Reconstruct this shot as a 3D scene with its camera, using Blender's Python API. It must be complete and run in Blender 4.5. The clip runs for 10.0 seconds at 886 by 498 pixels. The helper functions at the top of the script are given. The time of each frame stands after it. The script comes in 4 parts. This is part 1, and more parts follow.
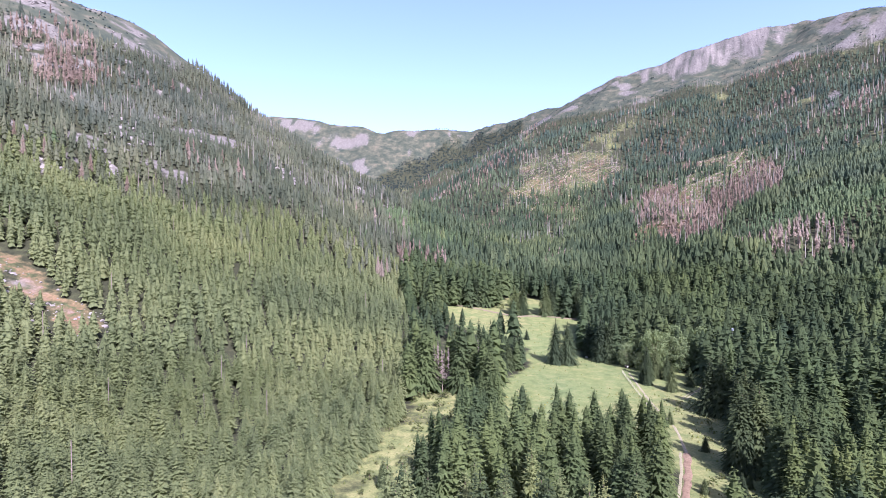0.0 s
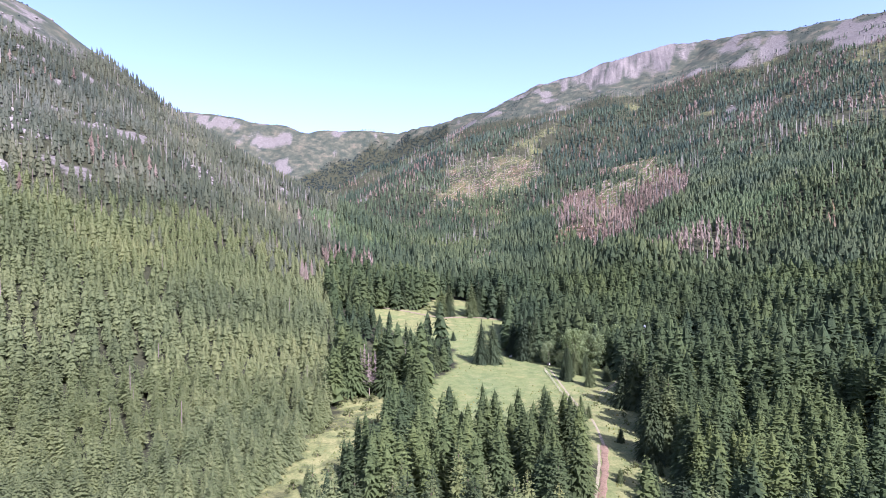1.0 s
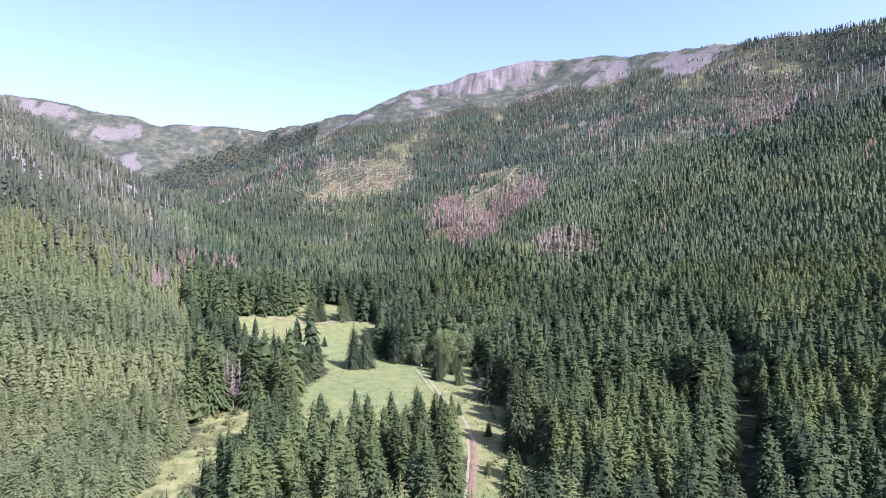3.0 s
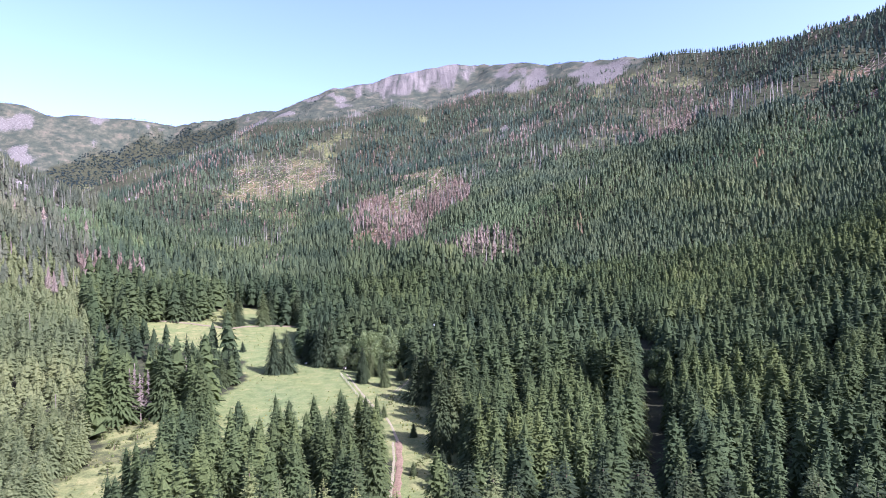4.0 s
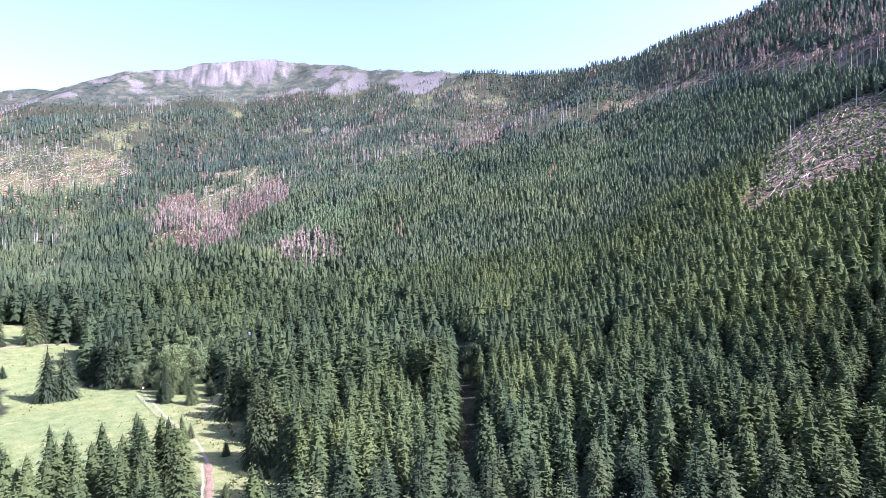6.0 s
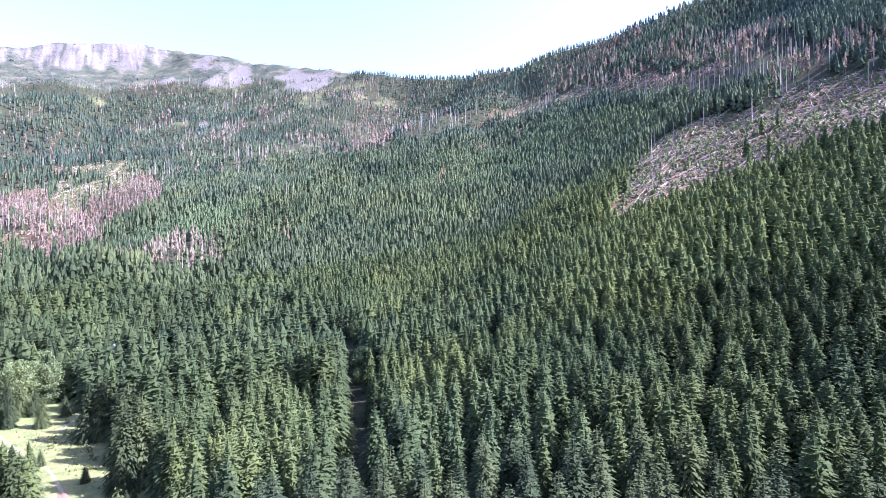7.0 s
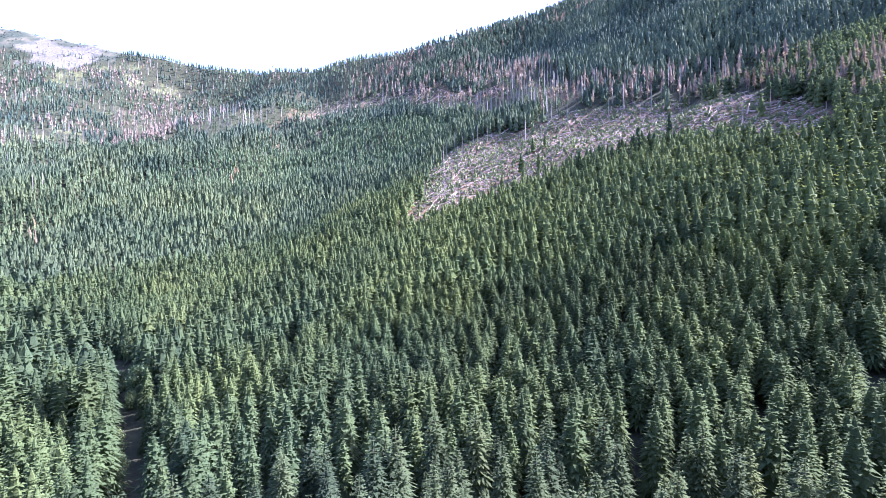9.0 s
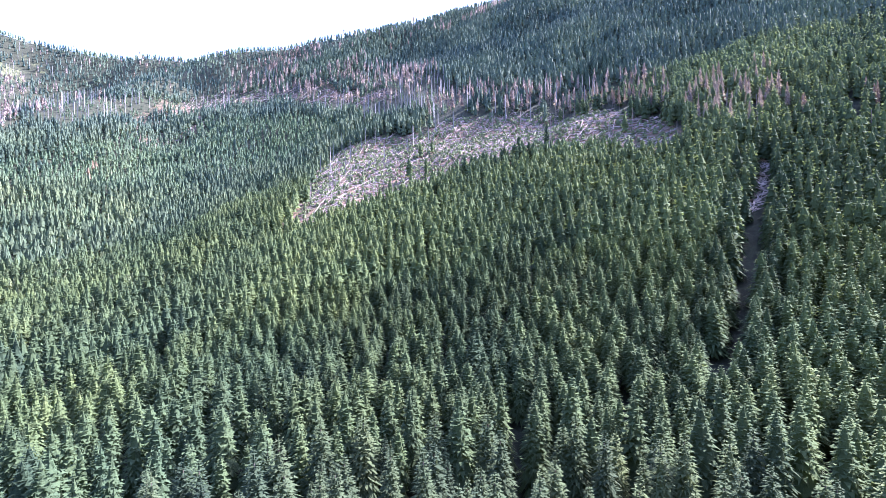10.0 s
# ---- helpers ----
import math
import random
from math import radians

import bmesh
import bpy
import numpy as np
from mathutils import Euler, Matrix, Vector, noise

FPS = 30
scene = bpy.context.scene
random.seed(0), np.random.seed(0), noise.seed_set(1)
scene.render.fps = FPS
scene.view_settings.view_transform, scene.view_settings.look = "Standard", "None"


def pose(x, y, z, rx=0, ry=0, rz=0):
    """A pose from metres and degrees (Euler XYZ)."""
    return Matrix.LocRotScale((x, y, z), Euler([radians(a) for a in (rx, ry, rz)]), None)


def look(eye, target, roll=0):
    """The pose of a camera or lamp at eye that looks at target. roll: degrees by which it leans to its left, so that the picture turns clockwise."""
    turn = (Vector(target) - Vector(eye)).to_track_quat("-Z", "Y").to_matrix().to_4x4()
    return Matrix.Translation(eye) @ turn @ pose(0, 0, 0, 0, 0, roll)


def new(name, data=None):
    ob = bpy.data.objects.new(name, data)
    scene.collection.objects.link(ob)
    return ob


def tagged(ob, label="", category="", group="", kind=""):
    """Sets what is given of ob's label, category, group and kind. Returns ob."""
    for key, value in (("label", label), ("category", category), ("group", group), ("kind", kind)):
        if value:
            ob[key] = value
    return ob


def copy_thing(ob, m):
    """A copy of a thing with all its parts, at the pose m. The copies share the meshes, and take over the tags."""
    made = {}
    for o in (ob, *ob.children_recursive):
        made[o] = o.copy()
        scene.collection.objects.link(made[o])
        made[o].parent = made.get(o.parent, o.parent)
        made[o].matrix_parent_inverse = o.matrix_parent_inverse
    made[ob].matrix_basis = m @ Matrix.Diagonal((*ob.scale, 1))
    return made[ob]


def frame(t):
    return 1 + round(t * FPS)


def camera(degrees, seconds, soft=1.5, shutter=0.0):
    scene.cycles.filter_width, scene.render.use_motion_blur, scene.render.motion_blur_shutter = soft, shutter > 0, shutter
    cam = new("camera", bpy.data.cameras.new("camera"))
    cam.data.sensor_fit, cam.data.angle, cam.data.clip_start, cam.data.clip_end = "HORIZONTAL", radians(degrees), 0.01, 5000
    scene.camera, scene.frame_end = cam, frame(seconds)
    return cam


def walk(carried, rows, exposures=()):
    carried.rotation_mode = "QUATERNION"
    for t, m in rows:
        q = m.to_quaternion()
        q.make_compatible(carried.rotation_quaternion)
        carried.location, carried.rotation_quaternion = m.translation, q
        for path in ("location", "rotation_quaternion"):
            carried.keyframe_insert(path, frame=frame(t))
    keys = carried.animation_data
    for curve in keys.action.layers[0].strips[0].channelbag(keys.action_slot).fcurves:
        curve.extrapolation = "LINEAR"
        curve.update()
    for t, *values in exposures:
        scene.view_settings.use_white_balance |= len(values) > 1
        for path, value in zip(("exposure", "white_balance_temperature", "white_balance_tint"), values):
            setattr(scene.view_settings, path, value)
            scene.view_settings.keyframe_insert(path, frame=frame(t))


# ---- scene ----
cam = camera(79.3, 10.0, soft=0.85)
TURN = ((0.0, -0.09, -0.51, 1.15), (0.5, -3.60, -0.47, 1.23), (1.0, -7.92, -0.44, 1.23), (1.5, -11.91, -0.41, 1.30), (2.0, -15.10, -0.41, 1.32), (2.5, -18.29, -0.40, 1.34),
        (2.7, -19.42, -0.40, 1.34), (3.8, -28.22, -0.47, 1.37), (4.0, -29.60, -0.48, 1.37), (4.5, -33.21, -0.51, 1.34), (5.0, -38.06, -0.55, 1.32), (5.5, -43.39, -0.56, 1.31),
        (5.7, -45.33, -0.56, 1.31), (6.8, -58.06, -0.57, 1.28), (7.0, -60.25, -0.59, 1.27), (7.5, -65.63, -0.61, 1.27), (8.0, -72.26, -0.62, 1.26), (8.5, -76.98, -0.61, 1.26),
        (9.0, -81.45, -0.57, 1.21), (9.5, -86.17, -0.53, 1.15), (10.0, -93.42, -0.47, 1.06))
walk(cam, [(t, pose(0, 0, 60, 90 + pitch, roll, yaw)) for t, yaw, pitch, roll in TURN],
     exposures=[(0.0, 1.53, 5750, 25), (2.5, 1.55, 5680, 26), (4.5, 1.64, 5600, 27), (5.5, 1.86, 5560, 27), (7.5, 2.50, 5400, 27), (9.0, 2.80, 5320, 28), (10.0, 3.02, 5230, 29)])

# ---- sky and sun ----
SUN_BEARING, SUN_HEIGHT = 154.0, 43.0
world = bpy.data.worlds.new("sky")
scene.world = world
world.use_nodes = True
sky = world.node_tree.nodes.new("ShaderNodeTexSky")
sky.sky_type, sky.sun_disc = "NISHITA", False
sky.sun_elevation, sky.sun_rotation = radians(SUN_HEIGHT), radians(SUN_BEARING)
sky.altitude, sky.air_density, sky.dust_density = 1000, 1.0, 4.0
sky.ozone_density = 2.5
background = world.node_tree.nodes["Background"]
background.inputs["Strength"].default_value = 0.14
hazy = world.node_tree.nodes.new("ShaderNodeMix")
hazy.data_type, hazy.blend_type = "RGBA", "MULTIPLY"
hazy.inputs[0].default_value, hazy.inputs[7].default_value = 1.0, (1.06, 0.96, 0.98, 1)
world.node_tree.links.new(sky.outputs[0], hazy.inputs[6])
world.node_tree.links.new(hazy.outputs[2], background.inputs["Color"])
sun_data = bpy.data.lights.new("sun", "SUN")
sun_data.energy, sun_data.angle, sun_data.color = 5.0, radians(0.53), (1.0, 0.955, 0.93)
sun = new("sun", sun_data)
sb, sh = radians(SUN_BEARING), radians(SUN_HEIGHT)
sun.matrix_world = look((400, -600, 700), Vector((400, -600, 700)) - Vector((math.sin(sb) * math.cos(sh), math.cos(sb) * math.cos(sh), math.sin(sh))))

# ---- materials ----
def shader(name, rough=0.8, spec=0.2):
    m = bpy.data.materials.new(name)
    m.use_nodes = True
    b = m.node_tree.nodes["Principled BSDF"]
    b.inputs["Roughness"].default_value = rough
    b.inputs["Specular IOR Level"].default_value = spec
    return m, m.node_tree.nodes, m.node_tree.links, b


def noise_node(nodes, links, size, detail=4, rough=0.6, coords=None):
    n = nodes.new("ShaderNodeTexNoise")
    n.inputs["Scale"].default_value = 1.0 / size
    n.inputs["Detail"].default_value = detail
    n.inputs["Roughness"].default_value = rough
    links.new(coords.outputs["Position"], n.inputs["Vector"])
    return n.outputs["Fac"]


def ramp(nodes, links, fac, stops):
    r = nodes.new("ShaderNodeValToRGB")
    while len(r.color_ramp.elements) < len(stops):
        r.color_ramp.elements.new(0.5)
    for e, (at, c) in zip(r.color_ramp.elements, stops):
        e.position, e.color = at, (*c, 1)
    links.new(fac, r.inputs[0])
    return r.outputs[0]


def mixed(nodes, links, fac, a, b, kind="MIX"):
    n = nodes.new("ShaderNodeMix")
    n.data_type, n.blend_type = "RGBA", kind
    for value, slot in ((fac, 0), (a, 6), (b, 7)):
        if isinstance(value, (int, float)):
            n.inputs[slot].default_value = value
        elif isinstance(value, tuple):
            n.inputs[slot].default_value = (*value, 1)
        else:
            links.new(value, n.inputs[slot])
    return n.outputs[2]


def math_node(nodes, links, op, a, b=0.5, clamp=False):
    n = nodes.new("ShaderNodeMath")
    n.operation, n.use_clamp = op, clamp
    for k, value in enumerate((a, b)):
        if isinstance(value, (int, float)):
            n.inputs[k].default_value = value
        else:
            links.new(value, n.inputs[k])
    return n.outputs[0]


def bumped(nodes, links, b, fac, strength, dist):
    n = nodes.new("ShaderNodeBump")
    n.inputs["Strength"].default_value, n.inputs["Distance"].default_value = strength, dist
    links.new(fac, n.inputs["Height"])
    links.new(n.outputs[0], b.inputs["Normal"])


def foliage(name, dark, mid, light, per_object=False, grain=0.5, drift=1.0, haze_tint=(1.04, 1.06, 1.36)):
    """Needles or leaves: one hue for each tree, with finer clumps and a few browned sprays, and a blue tint painted in
    with height to imitate haze.
    """
    m, nodes, links, b = shader(name, 0.8, 0.05)
    geo = nodes.new("ShaderNodeNewGeometry")
    if per_object:
        tint = nodes.new("ShaderNodeObjectInfo").outputs["Random"]
    else:
        a = nodes.new("ShaderNodeAttribute")
        a.attribute_name = "tint"
        tint = a.outputs["Fac"]
    c = ramp(nodes, links, tint, ((0.0, dark), (0.5, mid), (1.0, light)))
    spray = noise_node(nodes, links, grain, 4, 0.8, geo)
    c = mixed(nodes, links, 0.8, c, ramp(nodes, links, spray, ((0.32, (0.60, 0.62, 0.66)), (0.5, (1, 1, 1)), (0.66, (1.28, 1.25, 1.14)))), "MULTIPLY")
    stand = noise_node(nodes, links, 38, 3, 0.6, geo)
    c = mixed(nodes, links, 0.6 * drift, c, ramp(nodes, links, stand, ((0.35, (0.86, 0.92, 0.95)), (0.65, (1.16, 1.08, 0.94)))), "MULTIPLY")
    wide = noise_node(nodes, links, 140, 2, 0.6, geo)
    c = mixed(nodes, links, 0.6 * drift, c, ramp(nodes, links, wide, ((0.38, (0.74, 0.80, 0.88)), (0.62, (1.22, 1.18, 0.94)))), "MULTIPLY")
    # Haze painted into the needles: the tint grows from 70 to 270 m up.
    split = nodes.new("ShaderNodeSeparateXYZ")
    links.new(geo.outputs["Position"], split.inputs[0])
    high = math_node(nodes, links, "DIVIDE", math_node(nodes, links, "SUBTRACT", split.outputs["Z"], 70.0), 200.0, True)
    c = mixed(nodes, links, high, c, mixed(nodes, links, 1.0, c, haze_tint, "MULTIPLY"))
    links.new(c, b.inputs["Base Color"])
    through_leaf = nodes.new("ShaderNodeBsdfTranslucent")
    links.new(mixed(nodes, links, 1.0, c, (1.25, 1.2, 0.8), "MULTIPLY"), through_leaf.inputs["Color"])
    both = nodes.new("ShaderNodeMixShader")
    both.inputs[0].default_value = 0.42
    links.new(b.outputs[0], both.inputs[1])
    links.new(through_leaf.outputs[0], both.inputs[2])
    links.new(both.outputs[0], nodes["Material Output"].inputs["Surface"])
    return m


def bark(name, a, c, size=0.6):
    m, nodes, links, b = shader(name, 0.9, 0.1)
    geo = nodes.new("ShaderNodeNewGeometry")
    f = noise_node(nodes, links, size, 5, 0.7, geo)
    links.new(ramp(nodes, links, f, ((0.3, a), (0.7, c))), b.inputs["Base Color"])
    return m


SPRUCE_HUES = (0.054, 0.075, 0.042), (0.082, 0.110, 0.054), (0.116, 0.146, 0.066)
YOUNG_HUES = (0.112, 0.136, 0.072), (0.150, 0.176, 0.088), (0.188, 0.210, 0.106)
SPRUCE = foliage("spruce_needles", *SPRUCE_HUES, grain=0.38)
# Darkened copy of SPRUCE for single trees, offsetting their brighter light up close.
SPRUCE_ONE = foliage("dimmed_spruce_needles", (0.044, 0.060, 0.038), (0.068, 0.090, 0.050), (0.104, 0.126, 0.064), per_object=True, grain=0.24)
YOUNG = foliage("young_spruce_needles", *YOUNG_HUES, drift=0.35, haze_tint=(1, 1, 1.1))
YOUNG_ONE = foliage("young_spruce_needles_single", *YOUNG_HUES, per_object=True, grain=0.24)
# Spruces beyond 470 m: hues lifted towards blue to imitate distance haze.
FAR_SPRUCE = foliage("hazed_spruce_needles", (0.056, 0.078, 0.050), (0.086, 0.114, 0.067), (0.126, 0.154, 0.086), grain=2.0, drift=1.0, haze_tint=(0.90, 0.96, 1.32))
FAR_YOUNG = foliage("mountain_young_needles", (0.086, 0.124, 0.070), (0.107, 0.149, 0.082), (0.130, 0.173, 0.096), grain=3.0, drift=0.5, haze_tint=(1, 1, 1.12))
GREY_SPRUCE = foliage("thinned_spruce_needles", (0.076, 0.092, 0.066), (0.108, 0.124, 0.088), (0.158, 0.168, 0.124), drift=0.8, haze_tint=(1, 0.98, 1.08))
DEAD = foliage("dead_spruce_twigs", (0.155, 0.116, 0.098), (0.218, 0.165, 0.142), (0.29, 0.235, 0.207), drift=0.15, haze_tint=(1, 1, 1))
RUST = foliage("rusty_spruce_needles", (0.145, 0.102, 0.074), (0.185, 0.134, 0.098), (0.23, 0.175, 0.13), haze_tint=(1, 1, 1))
BROAD = foliage("broad_leaves", (0.125, 0.165, 0.090), (0.160, 0.205, 0.108), (0.200, 0.240, 0.135), per_object=True)
TUFT = foliage("grass_blades", (0.11, 0.14, 0.055), (0.155, 0.175, 0.072), (0.22, 0.21, 0.10), grain=1.5)
BUSH = foliage("shrub_leaves", (0.085, 0.10, 0.050), (0.115, 0.135, 0.06), (0.15, 0.165, 0.08), per_object=True)
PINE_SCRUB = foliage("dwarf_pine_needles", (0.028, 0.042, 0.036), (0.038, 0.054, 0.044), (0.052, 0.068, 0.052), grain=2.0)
BARK = bark("spruce_bark", (0.09, 0.065, 0.05), (0.17, 0.13, 0.10))
SNAG = bark("bleached_wood", (0.17, 0.153, 0.14), (0.34, 0.31, 0.285), 1.5)
LOG = bark("felled_wood", (0.20, 0.15, 0.118), (0.50, 0.405, 0.34), 6.0)
STEM = bark("dead_bark", (0.13, 0.10, 0.09), (0.27, 0.22, 0.20), 0.8)
STONE = bark("granite", (0.11, 0.10, 0.095), (0.26, 0.237, 0.226), 2.5)


def ground_material():
    m, nodes, links, b = shader("ground_cover", 0.95, 0.1)
    geo = nodes.new("ShaderNodeNewGeometry")
    fine, clump, broad = (noise_node(nodes, links, s, d, 0.65, geo) for s, d in ((0.7, 4), (4.5, 5), (30, 4)))

    def mask(name, soft=0.25):
        a = nodes.new("ShaderNodeAttribute")
        a.attribute_name = name
        shift = math_node(nodes, links, "ADD", a.outputs["Fac"], math_node(nodes, links, "MULTIPLY", math_node(nodes, links, "SUBTRACT", math_node(nodes, links, "ADD", clump, math_node(nodes, links, "MULTIPLY", broad, 0.6)), 0.8), 1.1))
        r = nodes.new("ShaderNodeMapRange")
        r.inputs["From Min"].default_value, r.inputs["From Max"].default_value = 0.5 - soft, 0.5 + soft
        links.new(shift, r.inputs["Value"])
        return r.outputs[0]

    litter = ramp(nodes, links, clump, ((0.3, (0.022, 0.023, 0.015)), (0.55, (0.038, 0.040, 0.023)), (0.75, (0.062, 0.068, 0.033))))
    green = ramp(nodes, links, clump, ((0.3, (0.094, 0.118, 0.048)), (0.5, (0.128, 0.149, 0.061)), (0.72, (0.178, 0.177, 0.081))))
    green = mixed(nodes, links, 0.5, green, ramp(nodes, links, broad, ((0.35, (0.8, 0.9, 0.9)), (0.65, (1.2, 1.1, 1.0)))), "MULTIPLY")
    dry = ramp(nodes, links, clump, ((0.3, (0.092, 0.110, 0.045)), (0.5, (0.142, 0.150, 0.062)), (0.7, (0.208, 0.196, 0.088))))
    alpine = ramp(nodes, links, broad, ((0.32, (0.030, 0.040, 0.032)), (0.5, (0.052, 0.058, 0.042)), (0.68, (0.102, 0.092, 0.067))))
    slash = ramp(nodes, links, clump, ((0.40, (0.058, 0.066, 0.032)), (0.51, (0.116, 0.074, 0.047)), (0.66, (0.186, 0.108, 0.073))))
    scree = ramp(nodes, links, clump, ((0.3, (0.076, 0.069, 0.064)), (0.5, (0.112, 0.102, 0.095)), (0.72, (0.172, 0.158, 0.148))))
    # Runnels down the summit's face, square to its crest.
    runnel = nodes.new("ShaderNodeCombineXYZ")
    for slot, (axis, size) in enumerate((((0.89, -0.454, 0), 17.0), ((0.454, 0.89, 0), 210.0))):
        dot = nodes.new("ShaderNodeVectorMath")
        dot.operation = "DOT_PRODUCT"
        dot.inputs[1].default_value = axis
        links.new(geo.outputs["Position"], dot.inputs[0])
        links.new(math_node(nodes, links, "DIVIDE", dot.outputs["Value"], size), runnel.inputs[slot])
    streak = nodes.new("ShaderNodeTexNoise")
    streak.inputs["Scale"].default_value, streak.inputs["Detail"].default_value = 1.0, 5
    links.new(runnel.outputs[0], streak.inputs["Vector"])
    face = nodes.new("ShaderNodeAttribute")
    face.attribute_name = "dome"
    scree = mixed(nodes, links, face.outputs["Fac"], scree, ramp(nodes, links, streak.outputs["Fac"], ((0.34, (0.42, 0.50, 0.44)), (0.48, (0.92, 0.92, 0.92)), (0.64, (1.4, 1.36, 1.36)))), "MULTIPLY")
    c = mixed(nodes, links, mask("alpine", 0.3), litter, alpine)
    c = mixed(nodes, links, mask("meadow"), c, green)
    c = mixed(nodes, links, mask("dry"), c, dry)
    c = mixed(nodes, links, mask("felled"), c, slash)
    c = mixed(nodes, links, mask("scree"), c, scree)
    c = mixed(nodes, links, 0.7, c, ramp(nodes, links, fine, ((0.3, (0.7, 0.7, 0.7)), (0.7, (1.3, 1.3, 1.3)))), "MULTIPLY")
    links.new(c, b.inputs["Base Color"])
    bumped(nodes, links, b, clump, 0.5, 0.8)
    return m


GROUND = ground_material()
GRAVEL = bark("red_gravel", (0.115, 0.076, 0.052), (0.225, 0.155, 0.112), 0.8)
PALE_GRAVEL = bark("pale_gravel", (0.17, 0.15, 0.095), (0.27, 0.235, 0.165), 0.7)
EARTH = bark("bare_earth", (0.125, 0.10, 0.07), (0.21, 0.17, 0.12), 1.2)
OLD_WOOD = bark("weathered_planks", (0.20, 0.17, 0.14), (0.36, 0.32, 0.27), 0.4)
FENCE_WOOD = bark("pale_fence_wood", (0.32, 0.29, 0.22), (0.46, 0.42, 0.33), 0.4)
WHITE_PAINT = bark("white_paint", (0.72, 0.72, 0.72), (0.84, 0.84, 0.84), 0.5)
DARK_BOARD = bark("tarred_boards", (0.02, 0.018, 0.016), (0.05, 0.045, 0.04), 0.4)


# ---- terrain ----
EYE_Z = 60.0
LATTICE = np.random.RandomState(7).rand(256, 256)


def value_noise(x, y):
    xi, yi = np.floor(x).astype(int), np.floor(y).astype(int)
    u, v = x - xi, y - yi
    u, v = u * u * (3 - 2 * u), v * v * (3 - 2 * v)
    a, b = LATTICE[xi & 255, yi & 255], LATTICE[(xi + 1) & 255, yi & 255]
    c, d = LATTICE[xi & 255, (yi + 1) & 255], LATTICE[(xi + 1) & 255, (yi + 1) & 255]
    return (a + (b - a) * u) * (1 - v) + (c + (d - c) * u) * v - 0.5


def fbm(x, y, size, octaves=4):
    total, gain = 0, 1.0
    for k in range(octaves):
        total = total + gain * value_noise(x / size + 17.3 * k, y / size - 9.1 * k)
        size, gain = size / 2.03, gain * 0.5
    return total


# Crest lines: bearing from the valley spot (degrees clockwise from +y), distance and height (m).
LEFT_CREST = ((-95, 980, 480), (-70, 960, 490), (-52, 950, 478), (-39.5, 960, 448), (-35.3, 1000, 450), (-29.5, 1060, 450), (-25.3, 1150, 388),
              (-22, 1220, 352), (-18.3, 1300, 316), (-13.1, 1400, 262), (-10.5, 1440, 212), (-8, 1480, 140), (-6, 1510, 60))
CIRQUE_CREST = ((-32, 2600, 690), (-18, 2450, 634), (-14.2, 2400, 618), (-9.6, 2350, 585), (-6, 2300, 549), (-2.4, 2340, 568), (3.1, 2320, 556), (6.9, 2270, 574), (11.3, 2200, 600), (14, 2120, 596))
SUMMIT_CREST = ((-8, 1440, 118), (-5.6, 1500, 170), (-2.5, 1580, 237), (0.6, 1660, 300), (3.7, 1750, 348), (6.9, 1820, 404), (10, 1890, 458), (12.6, 1930, 518), (16.6, 1950, 604), (18.9, 1960, 637),
                (23.1, 2000, 679), (27.1, 2050, 730), (30.8, 2050, 746), (34.3, 2040, 731), (36, 1960, 710), (40, 1850, 672), (47.3, 1700, 612), (52, 1620, 578))
RIGHT_CREST = ((52, 1620, 572), (58, 1540, 541), (63.5, 1420, 494), (70.5, 1230, 468), (77, 1130, 468), (84.5, 1070, 482), (92, 1035, 490), (98, 1000, 502),
               (110, 950, 515), (130, 900, 510), (160, 900, 480))
# A low rib that runs up the slope in front of the summit's flank.
RIB_CREST = ((30, 520, 38), (36, 600, 74), (44, 700, 130), (52, 830, 204), (60, 960, 292), (66, 1060, 366))


def floor_height(x, y):
    up = np.clip(y - 280, 0, 1400)
    return 0.085 * up + 0.00007 * np.clip(y - 650, 0, 900) ** 2 - 0.03 * np.maximum(0, -y) + 0.6 * value_noise(x / 60, y / 60)


def ridge_height(x, y, crest, steep, base, far_side=0, spurs=0.0, seed=0.0):
    """Slopes that fall from a crest line; spurs and gullies run down them, square to the crest."""
    best, run = np.full(x.shape, -1e9), 0.0
    p = [(d * np.sin(np.radians(b)), d * np.cos(np.radians(b)), h) for b, d, h in crest]
    for (ax, ay, az), (bx, by, bz) in zip(p, p[1:]):
        lx, ly = bx - ax, by - ay
        length = np.hypot(lx, ly)
        s = np.clip(((x - ax) * lx + (y - ay) * ly) / length ** 2, 0, 1)
        d = np.hypot(x - ax - s * lx, y - ay - s * ly)
        d = np.sqrt(d * d + 14 ** 2) - 14
        h = np.maximum(az + (bz - az) * s - base, 1)
        fall = np.where(lx * (y - ay) - ly * (x - ax) > 0, far_side, steep) if far_side else steep
        if spurs:
            along = run + s * length
            rib = value_noise(along / 150 + 0.3 * value_noise(along / 90, d / 160), d / 900 + seed) + 0.5 * value_noise(along / 62 + 5, d / 500 + seed)
            fall = fall * (1 + spurs * rib * np.clip(d / 120, 0, 1) * np.clip((h * steep - d) / 250, 0, 1))
        best = np.maximum(best, base + h * np.maximum(0, 1 - d / (fall * h)) ** 1.7)
        run += length
    return best


